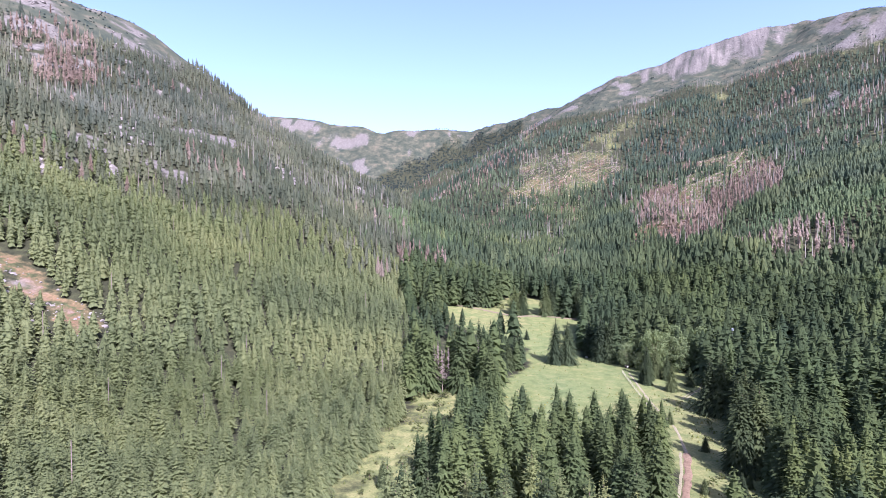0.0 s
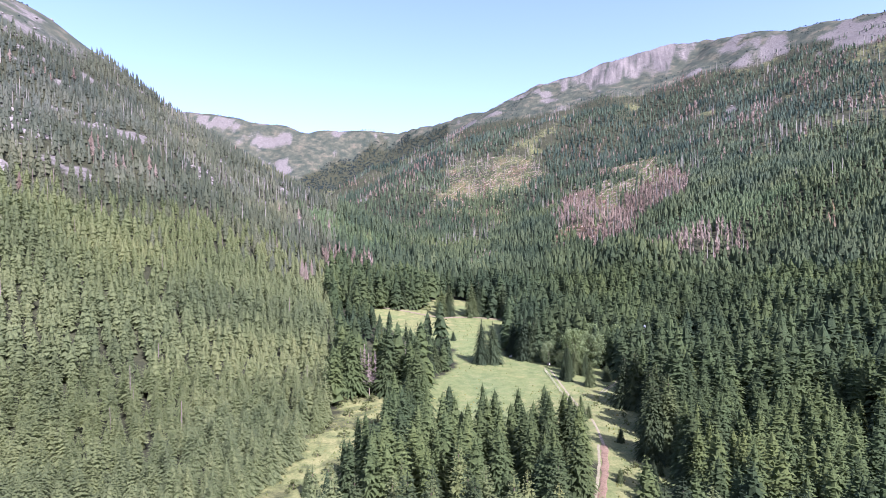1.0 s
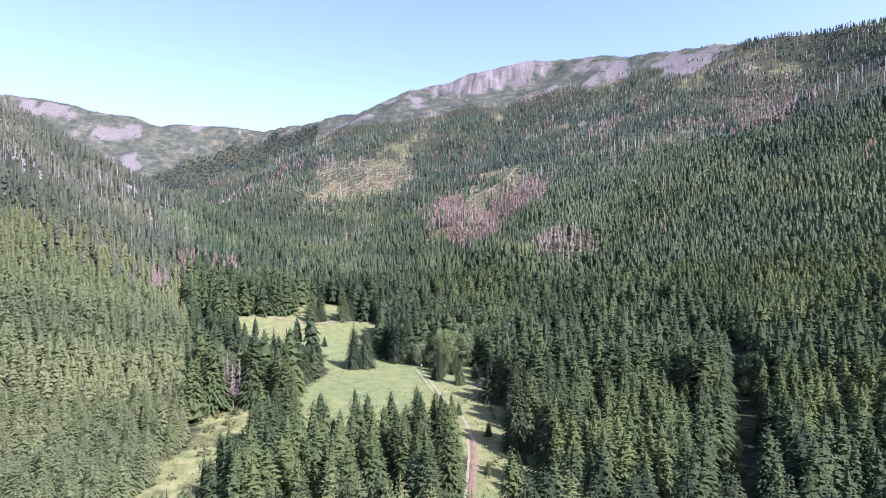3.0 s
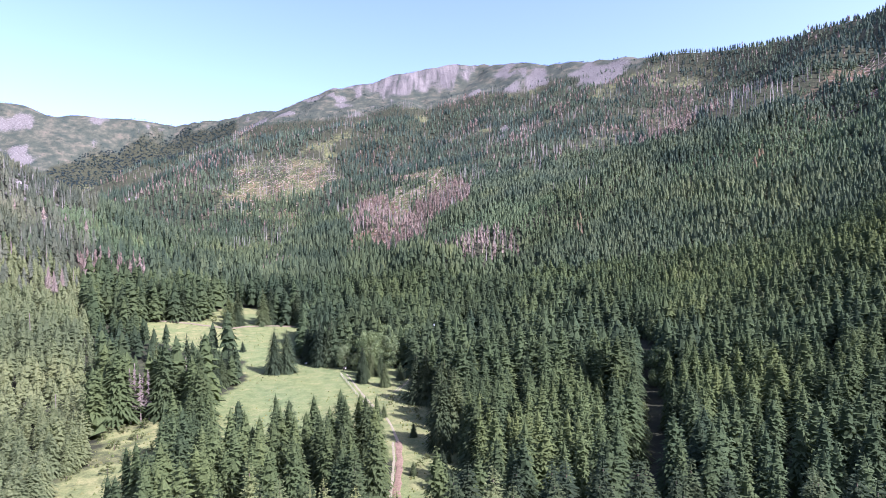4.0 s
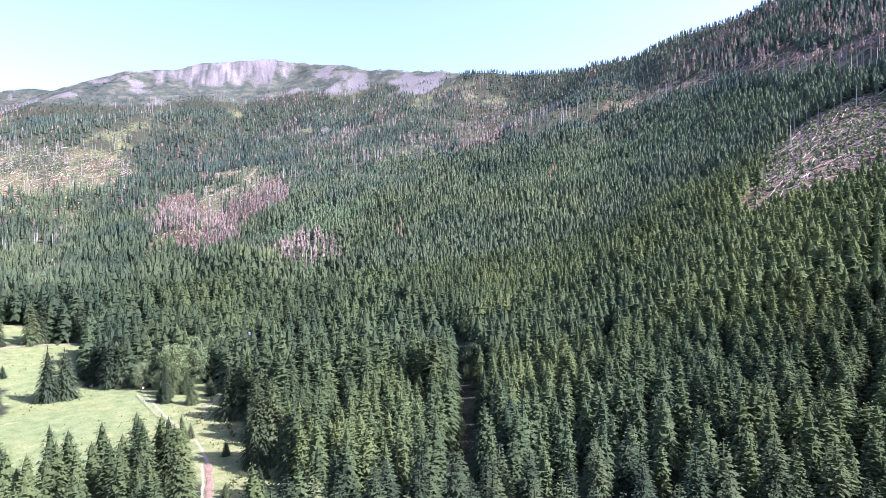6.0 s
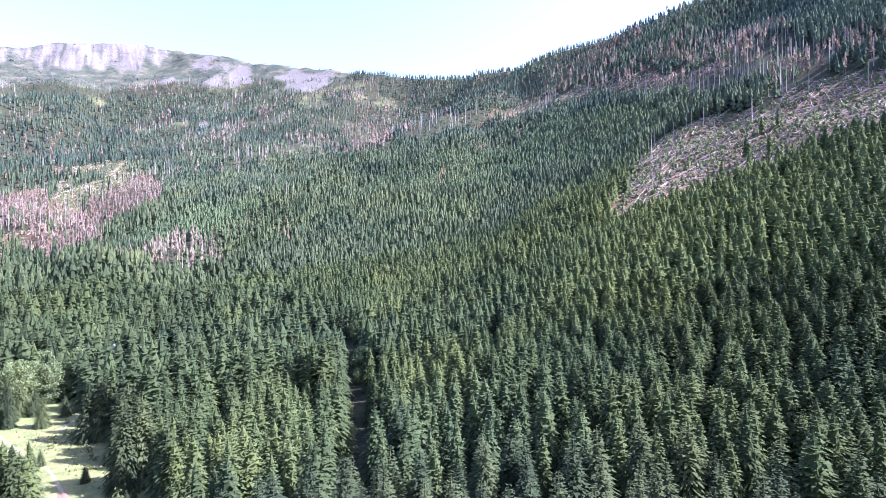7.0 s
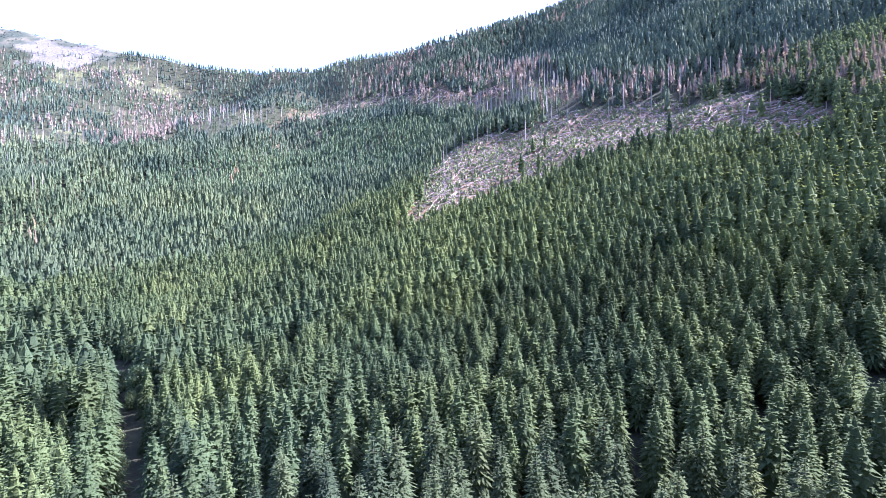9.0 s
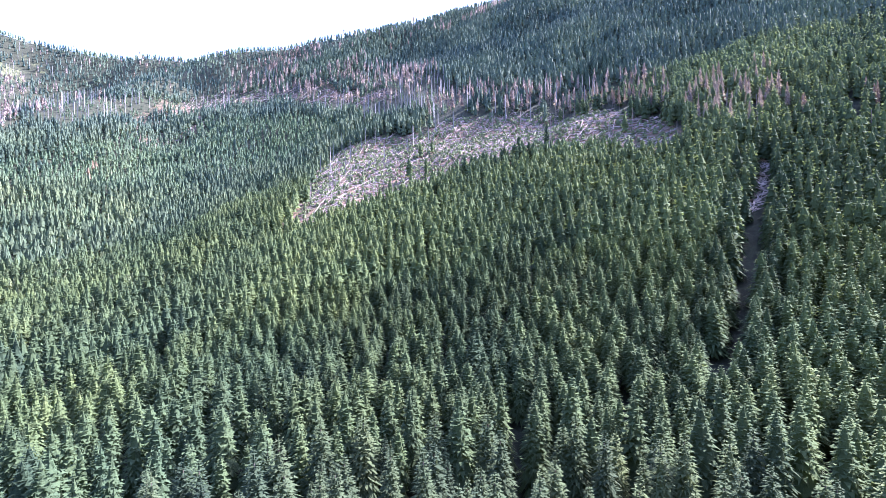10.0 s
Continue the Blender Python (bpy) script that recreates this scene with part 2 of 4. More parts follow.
def height(x, y):
    x, y = np.asarray(x, float), np.asarray(y, float)
    wx, wy = x + 26 * value_noise(x / 120, y / 120), y + 26 * value_noise(x / 120 + 40, y / 120)
    low = floor_height(x, y)
    base = low - 62
    parts = [low, ridge_height(wx, wy, LEFT_CREST, 2.0, base, 0, 0.22, 3.3), ridge_height(wx, wy, CIRQUE_CREST, 1.6, base, 0, 0.3, 7.7),
             ridge_height(wx, wy, SUMMIT_CREST, 2.3, base, 1.15, 0.30, 1.1), ridge_height(wx, wy, RIGHT_CREST, 1.93, base, 0, 0.10, 5.2), ridge_height(wx, wy, RIB_CREST, 2.6, base)]
    top = np.maximum.reduce(parts)
    k = 9.0
    z = top + k * np.log(sum(np.exp((q - top) / k) for q in parts)) - k * 0.2
    rise = np.clip((z - low) / 160, 0, 1)
    far = np.clip((np.hypot(x, y) - 900) / 600, 0, 1)
    gully = np.abs(fbm(x, y, 170, 3))
    b = np.degrees(np.arctan2(x, y))
    dome = np.clip((b - 16) / 3, 0, 1) * np.clip((36 - b) / 3, 0, 1) * np.clip((z - 470) / 90, 0, 1)
    across, down = 0.89 * x - 0.454 * y, 0.454 * x + 0.89 * y
    z = z + dome * np.clip((770 - z) / 110, 0.15, 1) * (30 * np.abs(value_noise(across / 62 + 0.25 * value_noise(down / 120, across / 200), down / 700)) - 6)
    return z + rise * (9 * fbm(x, y, 90, 4) - (6 + 16 * far) * (0.28 - gully) * np.clip((top - low) / 300, 0, 1))


# ---- plan of what covers the ground ----
def inside(x, y, corners, rough=6.0, size=14.0):
    """1 inside the outline, falling to 0 outside, with an uneven edge (metres)."""
    x, y = np.asarray(x, float), np.asarray(y, float)
    odd, near = np.zeros(x.shape, bool), np.full(x.shape, 1e9)
    for (ax, ay), (bx, by) in zip(corners, corners[1:] + corners[:1]):
        lx, ly = bx - ax, by - ay
        s = np.clip(((x - ax) * lx + (y - ay) * ly) / (lx * lx + ly * ly), 0, 1)
        near = np.minimum(near, np.hypot(x - ax - s * lx, y - ay - s * ly))
        odd ^= ((ay > y) != (by > y)) & (x < ax + (y - ay) * lx / (ly if ly else 1e-9))
    signed = np.where(odd, near, -near) + rough * fbm(x, y, size, 3)
    return np.clip(0.5 + signed / (0.6 * rough + 1), 0, 1)


def lane(x, y, line, width):
    near = np.full(np.shape(x), 1e9)
    for (ax, ay), (bx, by) in zip(line, line[1:]):
        lx, ly = bx - ax, by - ay
        s = np.clip(((x - ax) * lx + (y - ay) * ly) / (lx * lx + ly * ly), 0, 1)
        near = np.minimum(near, np.hypot(x - ax - s * lx, y - ay - s * ly))
    return np.clip((width - near) / 1.5, 0, 1)


MEADOW = [(-8, 388), (35, 398), (62, 384), (96, 372), (90, 335), (74, 292), (80, 268), (92, 256), (118, 236), (104, 205), (96, 180), (92, 160), (80, 138), (74, 118),
          (60, 92), (46, 92), (52, 118), (60, 140), (56, 150), (38, 148), (20, 168), (16, 205), (28, 236), (42, 256), (44, 296), (24, 310), (6, 345)]
CLEARING = [(-34, 98), (-14, 104), (-6, 132), (1, 160), (12, 186), (14, 206), (0, 216), (-9, 208), (-12, 186), (-20, 168), (-26, 140)]
TRACK = [(38, 84), (45, 101), (53, 119), (63, 139), (69, 153), (75, 175), (78, 203), (85, 246)]
LEFT_SLIDE = [(-212, 240), (-191, 230), (-176, 228), (-150, 216), (-135, 208), (-131, 199), (-141, 200), (-160, 207), (-180, 214), (-200, 217)]


# Outlines on the map, in metres: felled ground, dead and young stands, scree.
FELLED = [[(322, 74), (347, 55), (357, 26), (366, 0), (366, -36), (360, -69), (350, -97), (313, -125), (275, -137), (300, -158), (343, -166), (402, -146), (488, -114), (517, -66), (530, -27), (552, 39), (560, 74), (492, 88), (370, 85)],
    [(769, 407), (954, 369), (922, 219), (833, 79), (852, 29), (690, 24), (792, 155), (812, 286), (725, 374)],
    [(380, 988), (474, 1004), (575, 971), (547, 882), (482, 778), (422, 767), (308, 778)],
    [(144, 1240), (241, 1417), (399, 1315), (403, 1172), (380, 1087), (267, 1040), (260, 918), (201, 908), (159, 1083)],
    [(242, 710), (288, 776), (315, 697), (285, 640), (225, 650)],
    [(399, 945), (430, 968), (575, 953), (470, 778), (357, 751)]]
DEAD_STANDS = [[(280, 792), (351, 913), (382, 832), (340, 722), (399, 763), (485, 801), (468, 723), (418, 662), (357, 649), (301, 563), (258, 581), (267, 656)],
    [(274, 506), (302, 501), (350, 460), (337, 439), (269, 437)],
    [(839, 694), (982, 736), (974, 664), (682, 475), (622, 495)],
    [(706, 951), (843, 1019), (816, 960), (666, 839)],
    [(927, 308), (1024, 318), (1020, 234), (900, 170), (884, 38), (733, -45), (626, -31), (663, 23), (801, 135)],
    [(316, -166), (366, -193), (357, -221), (296, -220), (247, -198), (252, -181), (272, -171)]]
DEAD_PATCHES = [[(-48, 395), (-35, 496), (19, 564), (14, 504), (-24, 442)],
    [(-483, 590), (-512, 707), (-449, 695), (-385, 594), (-371, 524), (-428, 557)],
    [(109, 587), (139, 685), (159, 650), (138, 577)],
    [(841, 711), (977, 776), (1052, 736), (740, 474), (680, 477)],
    [(283, -230), (253, -238), (208, -194), (225, -195)]]
GREY_WOOD = [(520, -24), (500, -65), (470, -118), (376, -150), (325, -168), (406, -205), (475, -178), (544, -132), (610, -61), (605, -19)]
TRUNK_ZONES = [[(863, 659), (841, 444), (946, 332), (883, 172), (714, 21), (831, 24), (654, -64), (542, -62), (603, 13), (830, 179), (881, 374), (696, 437)],
    [(549, -13), (503, -93), (362, -136), (306, -153), (279, -142), (383, -100), (492, -41)],
    [(176, 1381), (260, 1438), (419, 1280), (398, 1138), (311, 1112), (207, 1155)],
    [(-110, 1500), (-60, 1580), (60, 1640), (190, 1720), (320, 1790), (330, 1730), (200, 1610), (80, 1540), (-40, 1470)]]
YOUNG_ZONES = [[(278, 585), (366, 606), (442, 591), (454, 512), (412, 461), (354, 457), (338, 549)],
    [(548, 438), (705, 393), (818, 288), (745, 130), (642, 87), (575, 113), (608, 215), (581, 325)],
    [(-83, 703), (-53, 766), (61, 732), (53, 646), (2, 557), (-39, 548)],
    [(445, 324), (468, 272), (292, 116), (228, 109), (201, 129), (231, 170)],
    [(312, 625), (437, 560), (560, 480), (622, 398), (725, 205), (707, 102), (600, 60), (480, 112), (368, 75), (335, 169), (281, 279), (282, 432), (243, 578)]]
RUSTY_ZONES = [[(374, 429), (425, 453), (428, 429), (396, 400), (373, 414)],
    [(605, 350), (637, 366), (641, 360), (607, 341)]]
SUMMIT_SCREE = [[(608, 1780), (1108, 1644), (1040, 1578), (939, 1539), (815, 1469), (792, 1576), (657, 1388), (724, 1605)],
    [(971, 1315), (1141, 1427), (1172, 1334), (1083, 1253), (1022, 1296)],
    [(1058, 1139), (1211, 1152), (1256, 1102), (1203, 1026), (1099, 1016)],
    [(690, 986), (798, 1077), (769, 1017), (707, 988)],
    [(-408, 872), (-419, 830), (-479, 787)]]
CLIFFS = [[(-274, 362), (-275, 381), (-247, 343), (-248, 331)], [(-252, 397), (-249, 407), (-230, 374), (-232, 369)], [(-313, 523), (-316, 552), (-271, 494), (-258, 438)],
    [(-299, 635), (-297, 656), (-251, 575), (-251, 551)], [(-188, 630), (-179, 645), (-160, 594), (-164, 566)]]
SHADED_HOLLOW = [(330, 2170), (160, 2270), (10, 2240), (-130, 2120), (-250, 1960), (-150, 1760), (0, 1760), (150, 1880), (300, 2000)]
ROCK_PATCHES = [[(-564, 2271), (-448, 2254), (-459, 2184), (-510, 2185)],
    [(-373, 2082), (-268, 2095), (-244, 2034), (-323, 2014)],
    [(-191, 2263), (-92, 2323), (-106, 2226)],
    [(447, 1864), (542, 1764), (445, 1778)],
    [(-93, 614), (-90, 739), (-63, 633), (-51, 527), (-73, 561)],
    [(130, 1314), (183, 1244), (219, 1155), (173, 1100), (133, 1159)],
    [(203, -132), (240, -159), (237, -168), (200, -140)],
    [(-516, 845), (-478, 796), (-450, 826), (-488, 862)], [(-462, 812), (-425, 845), (-400, 880), (-445, 858)],
    [(-565, 2200), (-510, 2165), (-400, 2235), (-430, 2265)], [(-350, 2050), (-262, 1950), (-228, 1985), (-300, 2110), (-352, 2160)], [(-160, 2205), (-40, 2285), (-60, 2305), (-140, 2265)],
    [(-60, 1570), (60, 1625), (170, 1690), (260, 1740), (270, 1710), (180, 1640), (70, 1575), (-50, 1530)]]
GROVE_ZONE = [(-2, 236), (28, 236), (42, 256), (44, 296), (24, 310), (6, 330), (-6, 300)]
GLADE = [(38, 399), (62, 390), (88, 384), (92, 412), (74, 438), (50, 440)]
FRONT = [(-14, 100), (5, 80), (48, 80), (52, 118), (56, 150), (18, 165), (5, 150)]
LOW_WOOD = [(-24, 258), (12, 286), (22, 328), (0, 364), (-26, 352)]
RIDES = [[(80, 66), (95, 79), (171, 138)], [(171, 138), (209, 176), (238, 230), (262, 300)], [(120, -70), (150, -95), (175, -116), (205, -139), (232, -160)]]
HOLES = [[(94, -16.5), (126, -20), (126, -28), (94, -24)], [(150, 20), (163, 20), (162, 12), (150, 13)], [(196, 92), (204, 98), (210, 92), (200, 85)], [(120, 222), (129, 219), (145, 257), (136, 262)]]


def bearing(x, y):
    return np.degrees(np.arctan2(x, y))


def smooth(a, b, v):
    s = np.clip((v - a) / (b - a), 0, 1)
    return s * s * (3 - 2 * s)


def tree_line(x, y):
    """Height above the sea of the valley at which the closed forest ends."""
    b, r = bearing(x, y), np.hypot(x, y)
    line = np.where(b < -4, 335.0, 425 + 110 * smooth(8, 44, b) + 400 * smooth(50, 54, b))
    line = np.where(r > np.interp(b, (-6, 10, 13), (1530, 1915, 1960)), np.minimum(line, 200 + 900 * smooth(11, 14, b)), line)
    return line + 34 * fbm(x, y, 90, 3)


def thinned_out(x, y):
    """Where the old forest on the far slopes has broken up, 0 to 1."""
    r, b = np.hypot(x, y), bearing(x, y)
    return smooth(620, 820, r) * (b > -6) * (b < 62) * smooth(0.06, 0.34, fbm(x + 400, y - 200, 95, 4))


def cover(x, y, z):
    """The kinds of ground, each 0 to 1."""
    above = z - tree_line(x, y)
    # Under the ridge, dark litter replaces alpine ground and rock to imitate its shadow.
    hollow = inside(x, y, SHADED_HOLLOW, 50, 60)
    alpine = smooth(-10, 30, above) * (1 - 0.9 * hollow)
    r, b = np.hypot(x, y), bearing(x, y)
    meadow = np.maximum(inside(x, y, MEADOW), inside(x, y, GLADE, 8, 10))
    dry = np.maximum(inside(x, y, [(-10 + 1.45 * (a + 10), 158 + 1.08 * (c - 158)) for a, c in CLEARING]) * (0.7 + 0.9 * fbm(x, y, 7, 2)), meadow * smooth(0.06, 0.5, fbm(x, y, 40, 3) + 0.35 * smooth(300, 370, y)))
    dry = np.maximum(dry, meadow * smooth(214, 192, y) * (x > 58) * (0.75 + 0.8 * fbm(x, y, 9, 2)))
    felled = inside(x, y, FELLED[0], 12, 30) + sum(inside(x, y, f, 40, 45) * w for f, w in zip(FELLED[1:], (0.7, 0.7, 0.5, 1, 0.7))) * np.clip(0.48 + 1.8 * fbm(x, y, 30, 3), 0, 1)
    for s in (FELLED[2], FELLED[3], FELLED[5]):
        dry = np.maximum(dry, 0.5 * inside(x, y, s, 55, 60) * np.clip(0.42 + 1.9 * fbm(x + 70, y, 36, 3), 0, 1))
    dry = np.maximum(dry, 0.46 * thinned_out(x, y) * (1 - alpine) * np.clip(0.55 + 1.4 * fbm(x, y, 28, 2), 0, 1))
    slide = inside(x, y, LEFT_SLIDE, 5, 12)
    dry = np.maximum(dry, slide * 0.5)
    felled = np.maximum(felled, slide * 0.62)
    scree = slide * np.clip(0.22 + 1.3 * fbm(x, y, 9, 3), 0, 1)
    for s in SUMMIT_SCREE[1:]:
        scree = np.maximum(scree, inside(x, y, s, 40, 60) * np.clip(0.78 + 1.4 * value_noise(b * 2.2 + 0.5 * value_noise(b, z / 30), z / 70) + 0.5 * fbm(x, y, 30, 2), 0, 1))
    # The summit's dome of broken rock, with tongues of scree that run down from it.
    foot = np.interp(b, (17, 20, 24, 28, 31, 34.5), (660, 600, 555, 560, 610, 720)) + 120 * value_noise(b * 0.7, z / 400) + 60 * value_noise(b * 1.9, z / 200)
    dome = smooth(-25, 25, z - foot) * (b > 17) * (b < 35) * (r > 1500)
    scree = np.maximum(scree, dome * np.clip(0.66 + 1.3 * value_noise(b * 1.25, z / 260), 0, 1))
    for s in ROCK_PATCHES:
        scree = np.maximum(scree, inside(x, y, s, 34, 60) * np.clip(0.25 + 1.0 * fbm(x, y, 48, 4), 0, 0.65))
    for s in CLIFFS:
        scree = np.maximum(scree, inside(x, y, s, 14, 14) * np.clip(0.3 + 1.9 * fbm(x, y, 11, 3), 0, 1))
    crags = (x < 0) & (r > 460) & (r < 1400) & (z > 100)
    scree = np.maximum(scree, crags * smooth(0.22, 0.36, fbm(x, y, 22, 4)) * 0.95)
    rocky = smooth(np.where(x < -300, 0.0, 0.12), np.where(x < -300, 0.2, 0.42), fbm(x, y, 60, 4)) * alpine * 0.9
    scree = np.maximum(scree, rocky)
    scree = scree * (1 - 0.95 * hollow)
    return dict(alpine=alpine, meadow=meadow, dry=dry, felled=np.clip(felled, 0, 1), scree=scree, dome=dome)


def graded(reach, n, power):
    s = np.linspace(-1, 1, n)
    return np.sign(s) * reach * (0.09 * np.abs(s) + 0.91 * np.abs(s) ** power)


gx, gy = graded(2700, 384, 2.25) + 150, graded(2700, 384, 2.25) + 250
GX, GY = np.meshgrid(gx, gy)
GX, GY = GX.ravel(), GY.ravel()
GZ = height(GX, GY)
n = len(gx)
quad = (np.arange(n - 1)[:, None] * n + np.arange(n - 1)[None, :]).ravel()


def mesh_of(name, verts, faces, material, smooth_faces=False, **layers):
    """A mesh from arrays; faces are all triangles or all quads."""
    me = bpy.data.meshes.new(name)
    k = faces.shape[1]
    me.vertices.add(len(verts))
    me.vertices.foreach_set("co", np.ascontiguousarray(verts, np.float32).ravel())
    me.loops.add(faces.size)
    me.loops.foreach_set("vertex_index", np.ascontiguousarray(faces, np.int32).ravel())
    me.polygons.add(len(faces))
    me.polygons.foreach_set("loop_start", np.arange(0, faces.size, k, dtype=np.int32))
    me.polygons.foreach_set("use_smooth", np.full(len(faces), smooth_faces))
    for key, value in layers.items():
        me.attributes.new(key, "FLOAT", "POINT").data.foreach_set("value", np.ascontiguousarray(value, np.float32))
    me.materials.append(material)
    me.update(calc_edges=True)
    return me


ground = new("ground", mesh_of("ground", np.stack([GX, GY, GZ], 1), np.stack([quad, quad + 1, quad + n + 1, quad + n], 1), GROUND, True, **cover(GX, GY, GZ)))
tagged(ground, "valley floor and mountainsides of grass, forest litter and grey scree", "ground", kind="structure")


# ---- trees ----
def star_tiers(tiers, points, seed, wide=0.5, low=0.06, notch=0.58):
    """A spruce of unit height: stacked, ragged, drooping skirts of branches."""
    rng = np.random.RandomState(seed)
    verts, faces = [], []
    for k in range(tiers):
        f = k / tiers
        base = low + (1 - low) * f
        top = min(1.0, low + (1 - low) * (f + 2.1 / tiers)) if k < tiers - 1 else 1.0
        r = wide * (1 - f) ** 0.72 * (0.85 + 0.3 * rng.rand())
        if k == 0:
            r *= 0.8
        first = len(verts)
        verts.append((0, 0, top))
        turn = rng.rand() * 6.28
        for p in range(points):
            a = turn + 6.283 * (p + 0.35 * (rng.rand() - 0.5)) / points
            out = r * ((1.0 if p % 2 else notch) * (0.8 + 0.4 * rng.rand()))
            verts.append((out * math.cos(a), out * math.sin(a), base + (0.0 if p % 2 else 0.045) + 0.03 * (rng.rand() - 0.5)))
        faces += [(first, first + 1 + p, first + 1 + (p + 1) % points) for p in range(points)]
    return np.array(verts), np.array(faces)


def sprays(count, seed, wide=0.5, low=0.05, core=(4, 7), blade=1.0, power=0.66, inner=0.66):
    """A spruce of unit height: many small pointed sprays of needles, set in whorls round a ragged inner crown."""
    rng = np.random.RandomState(seed)
    v, f = star_tiers(core[0], core[1], seed + 1000, wide * inner, low)
    v[:, 2] *= 0.95
    verts, faces = [tuple(q) for q in v], [tuple(q) for q in f]
    lobes, shift = 0.16 * rng.rand(3), rng.rand(3) * 6.28
    for k in range(count):
        f = 1 - (1 - (k + rng.rand()) / count * 0.99) ** 0.62
        a = 2.39996 * k + 0.9 * rng.rand()
        z = low + (1 - low) * f
        lump = 1 + sum(q * math.sin((j + 2) * a + s + 9 * f) for j, (q, s) in enumerate(zip(lobes, shift)))
        reach = wide * ((1 - f) ** power + 0.02) * (1.0 if f > 0.08 else 0.8) * lump
        out, root = reach * (0.78 + 0.36 * rng.rand()), reach * (0.50 + 0.2 * rng.rand())
        half = blade * wide * (0.13 + 0.12 * rng.rand()) * (0.35 + 0.65 * (1 - f))
        rise = (0.75 * rng.rand() - 0.05) * (out - root)
        ca, sa = math.cos(a), math.sin(a)
        twist = (rng.rand() - 0.5) * 0.6 * half
        i = len(verts)
        verts += [(root * ca - half * sa, root * sa + half * ca, z + twist + 0.02), (root * ca + half * sa, root * sa - half * ca, z - twist + 0.02), (out * ca, out * sa, z + rise - 0.012)]
        faces.append((i, i + 1, i + 2))
    return np.array(verts), np.array(faces)


def shingled(whorls, per, seed, wide=0.19, low=0.06, start=0.0, core=(4, 6), blade=1.0, branches=6, inner=0.6, hang=1.0):
    """A spruce of unit height: whorls of short hanging sprays that lap over one another round a dark inner crown; start leaves out the foot that neighbours hide."""
    rng = np.random.RandomState(seed)
    v, f = star_tiers(core[0], core[1], seed + 1000, wide * inner, low, 0.76)
    v[:, 2] *= 0.88 + 0.1 * (inner > 0.7)
    verts, faces = [tuple(q) for q in v], [tuple(q) for q in f]
    gap, lean, side = (1 - low) / whorls, 0.10 * rng.rand(), rng.rand() * 6.28
    for k in range(whorls):
        g = (k + 0.5 * rng.rand()) / whorls
        if g < start:
            continue
        n, phase = max(4, round(per * (1 - g) ** 0.75)), rng.rand() * 6.28
        base = wide * ((1 - g) ** 0.66 + 0.012) * (0.92 + 0.16 * rng.rand())
        for j in range(n):
            a = phase + 6.283 * (j + 0.7 * rng.rand()) / n
            reach = base * (0.92 + 0.17 * math.cos(branches * a + 3 * phase) + 0.26 * (rng.rand() - 0.5)) * (1 + lean * math.cos(a - side))
            root = reach * (0.52 + 0.22 * rng.rand())
            z = low + (1 - low) * g + gap * (1.5 * rng.rand() - 0.3)
            fall = (reach - root) * (hang * (0.25 + 0.95 * rng.rand()) * (1 - 0.6 * g) - 0.45 * g)
            half = blade * 3.9 * base / n * (0.7 + 0.6 * rng.rand())
            ca, sa, first = math.cos(a), math.sin(a), len(verts)
            twist = 0.35 * half * (rng.rand() - 0.5)
            verts += [(root * ca - half * sa, root * sa + half * ca, z + twist), (root * ca + half * sa, root * sa - half * ca, z - twist), (reach * ca, reach * sa, z - fall)]
            faces.append((first, first + 1, first + 2))
    first = len(verts)
    verts += [(0.012 * math.cos(2.1 * p), 0.012 * math.sin(2.1 * p), 0.9) for p in range(3)] + [(0, 0, 1)]
    faces += [(first, first + 1, first + 3), (first + 1, first + 2, first + 3), (first + 2, first, first + 3)]
    return np.array(verts), np.array(faces)


def withered(tiers, points, seed, wide=0.5, notch=0.4):
    """A dead spruce of unit height: a bare stem below and thin tiers of twigs above."""
    v, f = star_tiers(tiers, points, seed, wide, 0.34, notch)
    i = len(v)
    stem = [(0.011 * math.cos(2.1 * p), 0.011 * math.sin(2.1 * p), 0) for p in range(3)] + [(0, 0, 0.97)]
    return np.vstack([v, stem]), np.vstack([f, [(i, i + 1, i + 3), (i + 1, i + 2, i + 3), (i + 2, i, i + 3)]])


def bare(arms, seed, sides=4, wide=0.10):
    """A dead, bleached trunk of unit height with a few stubs."""
    rng = np.random.RandomState(seed)
    verts, faces = [], []
    for p in range(sides):
        a = 6.283 * p / sides
        verts.append((0.02 * math.cos(a), 0.02 * math.sin(a), 0))
    for p in range(sides):
        a = 6.283 * p / sides
        verts.append((0.009 * math.cos(a), 0.009 * math.sin(a), 1))
    for p in range(sides):
        q = (p + 1) % sides
        faces += [(p, q, sides + q), (p, sides + q, sides + p)]
    for k in range(arms):
        z, a = 0.3 + 0.68 * rng.rand(), rng.rand() * 6.28
        out = wide * (1.15 - z) * (0.6 + 0.8 * rng.rand())
        i = len(verts)
        verts += [(0, 0, z + 0.012), (0, 0, z - 0.004), (out * math.cos(a), out * math.sin(a), z - 0.03 * rng.rand())]
        faces.append((i, i + 1, i + 2))
    return np.array(verts), np.array(faces)


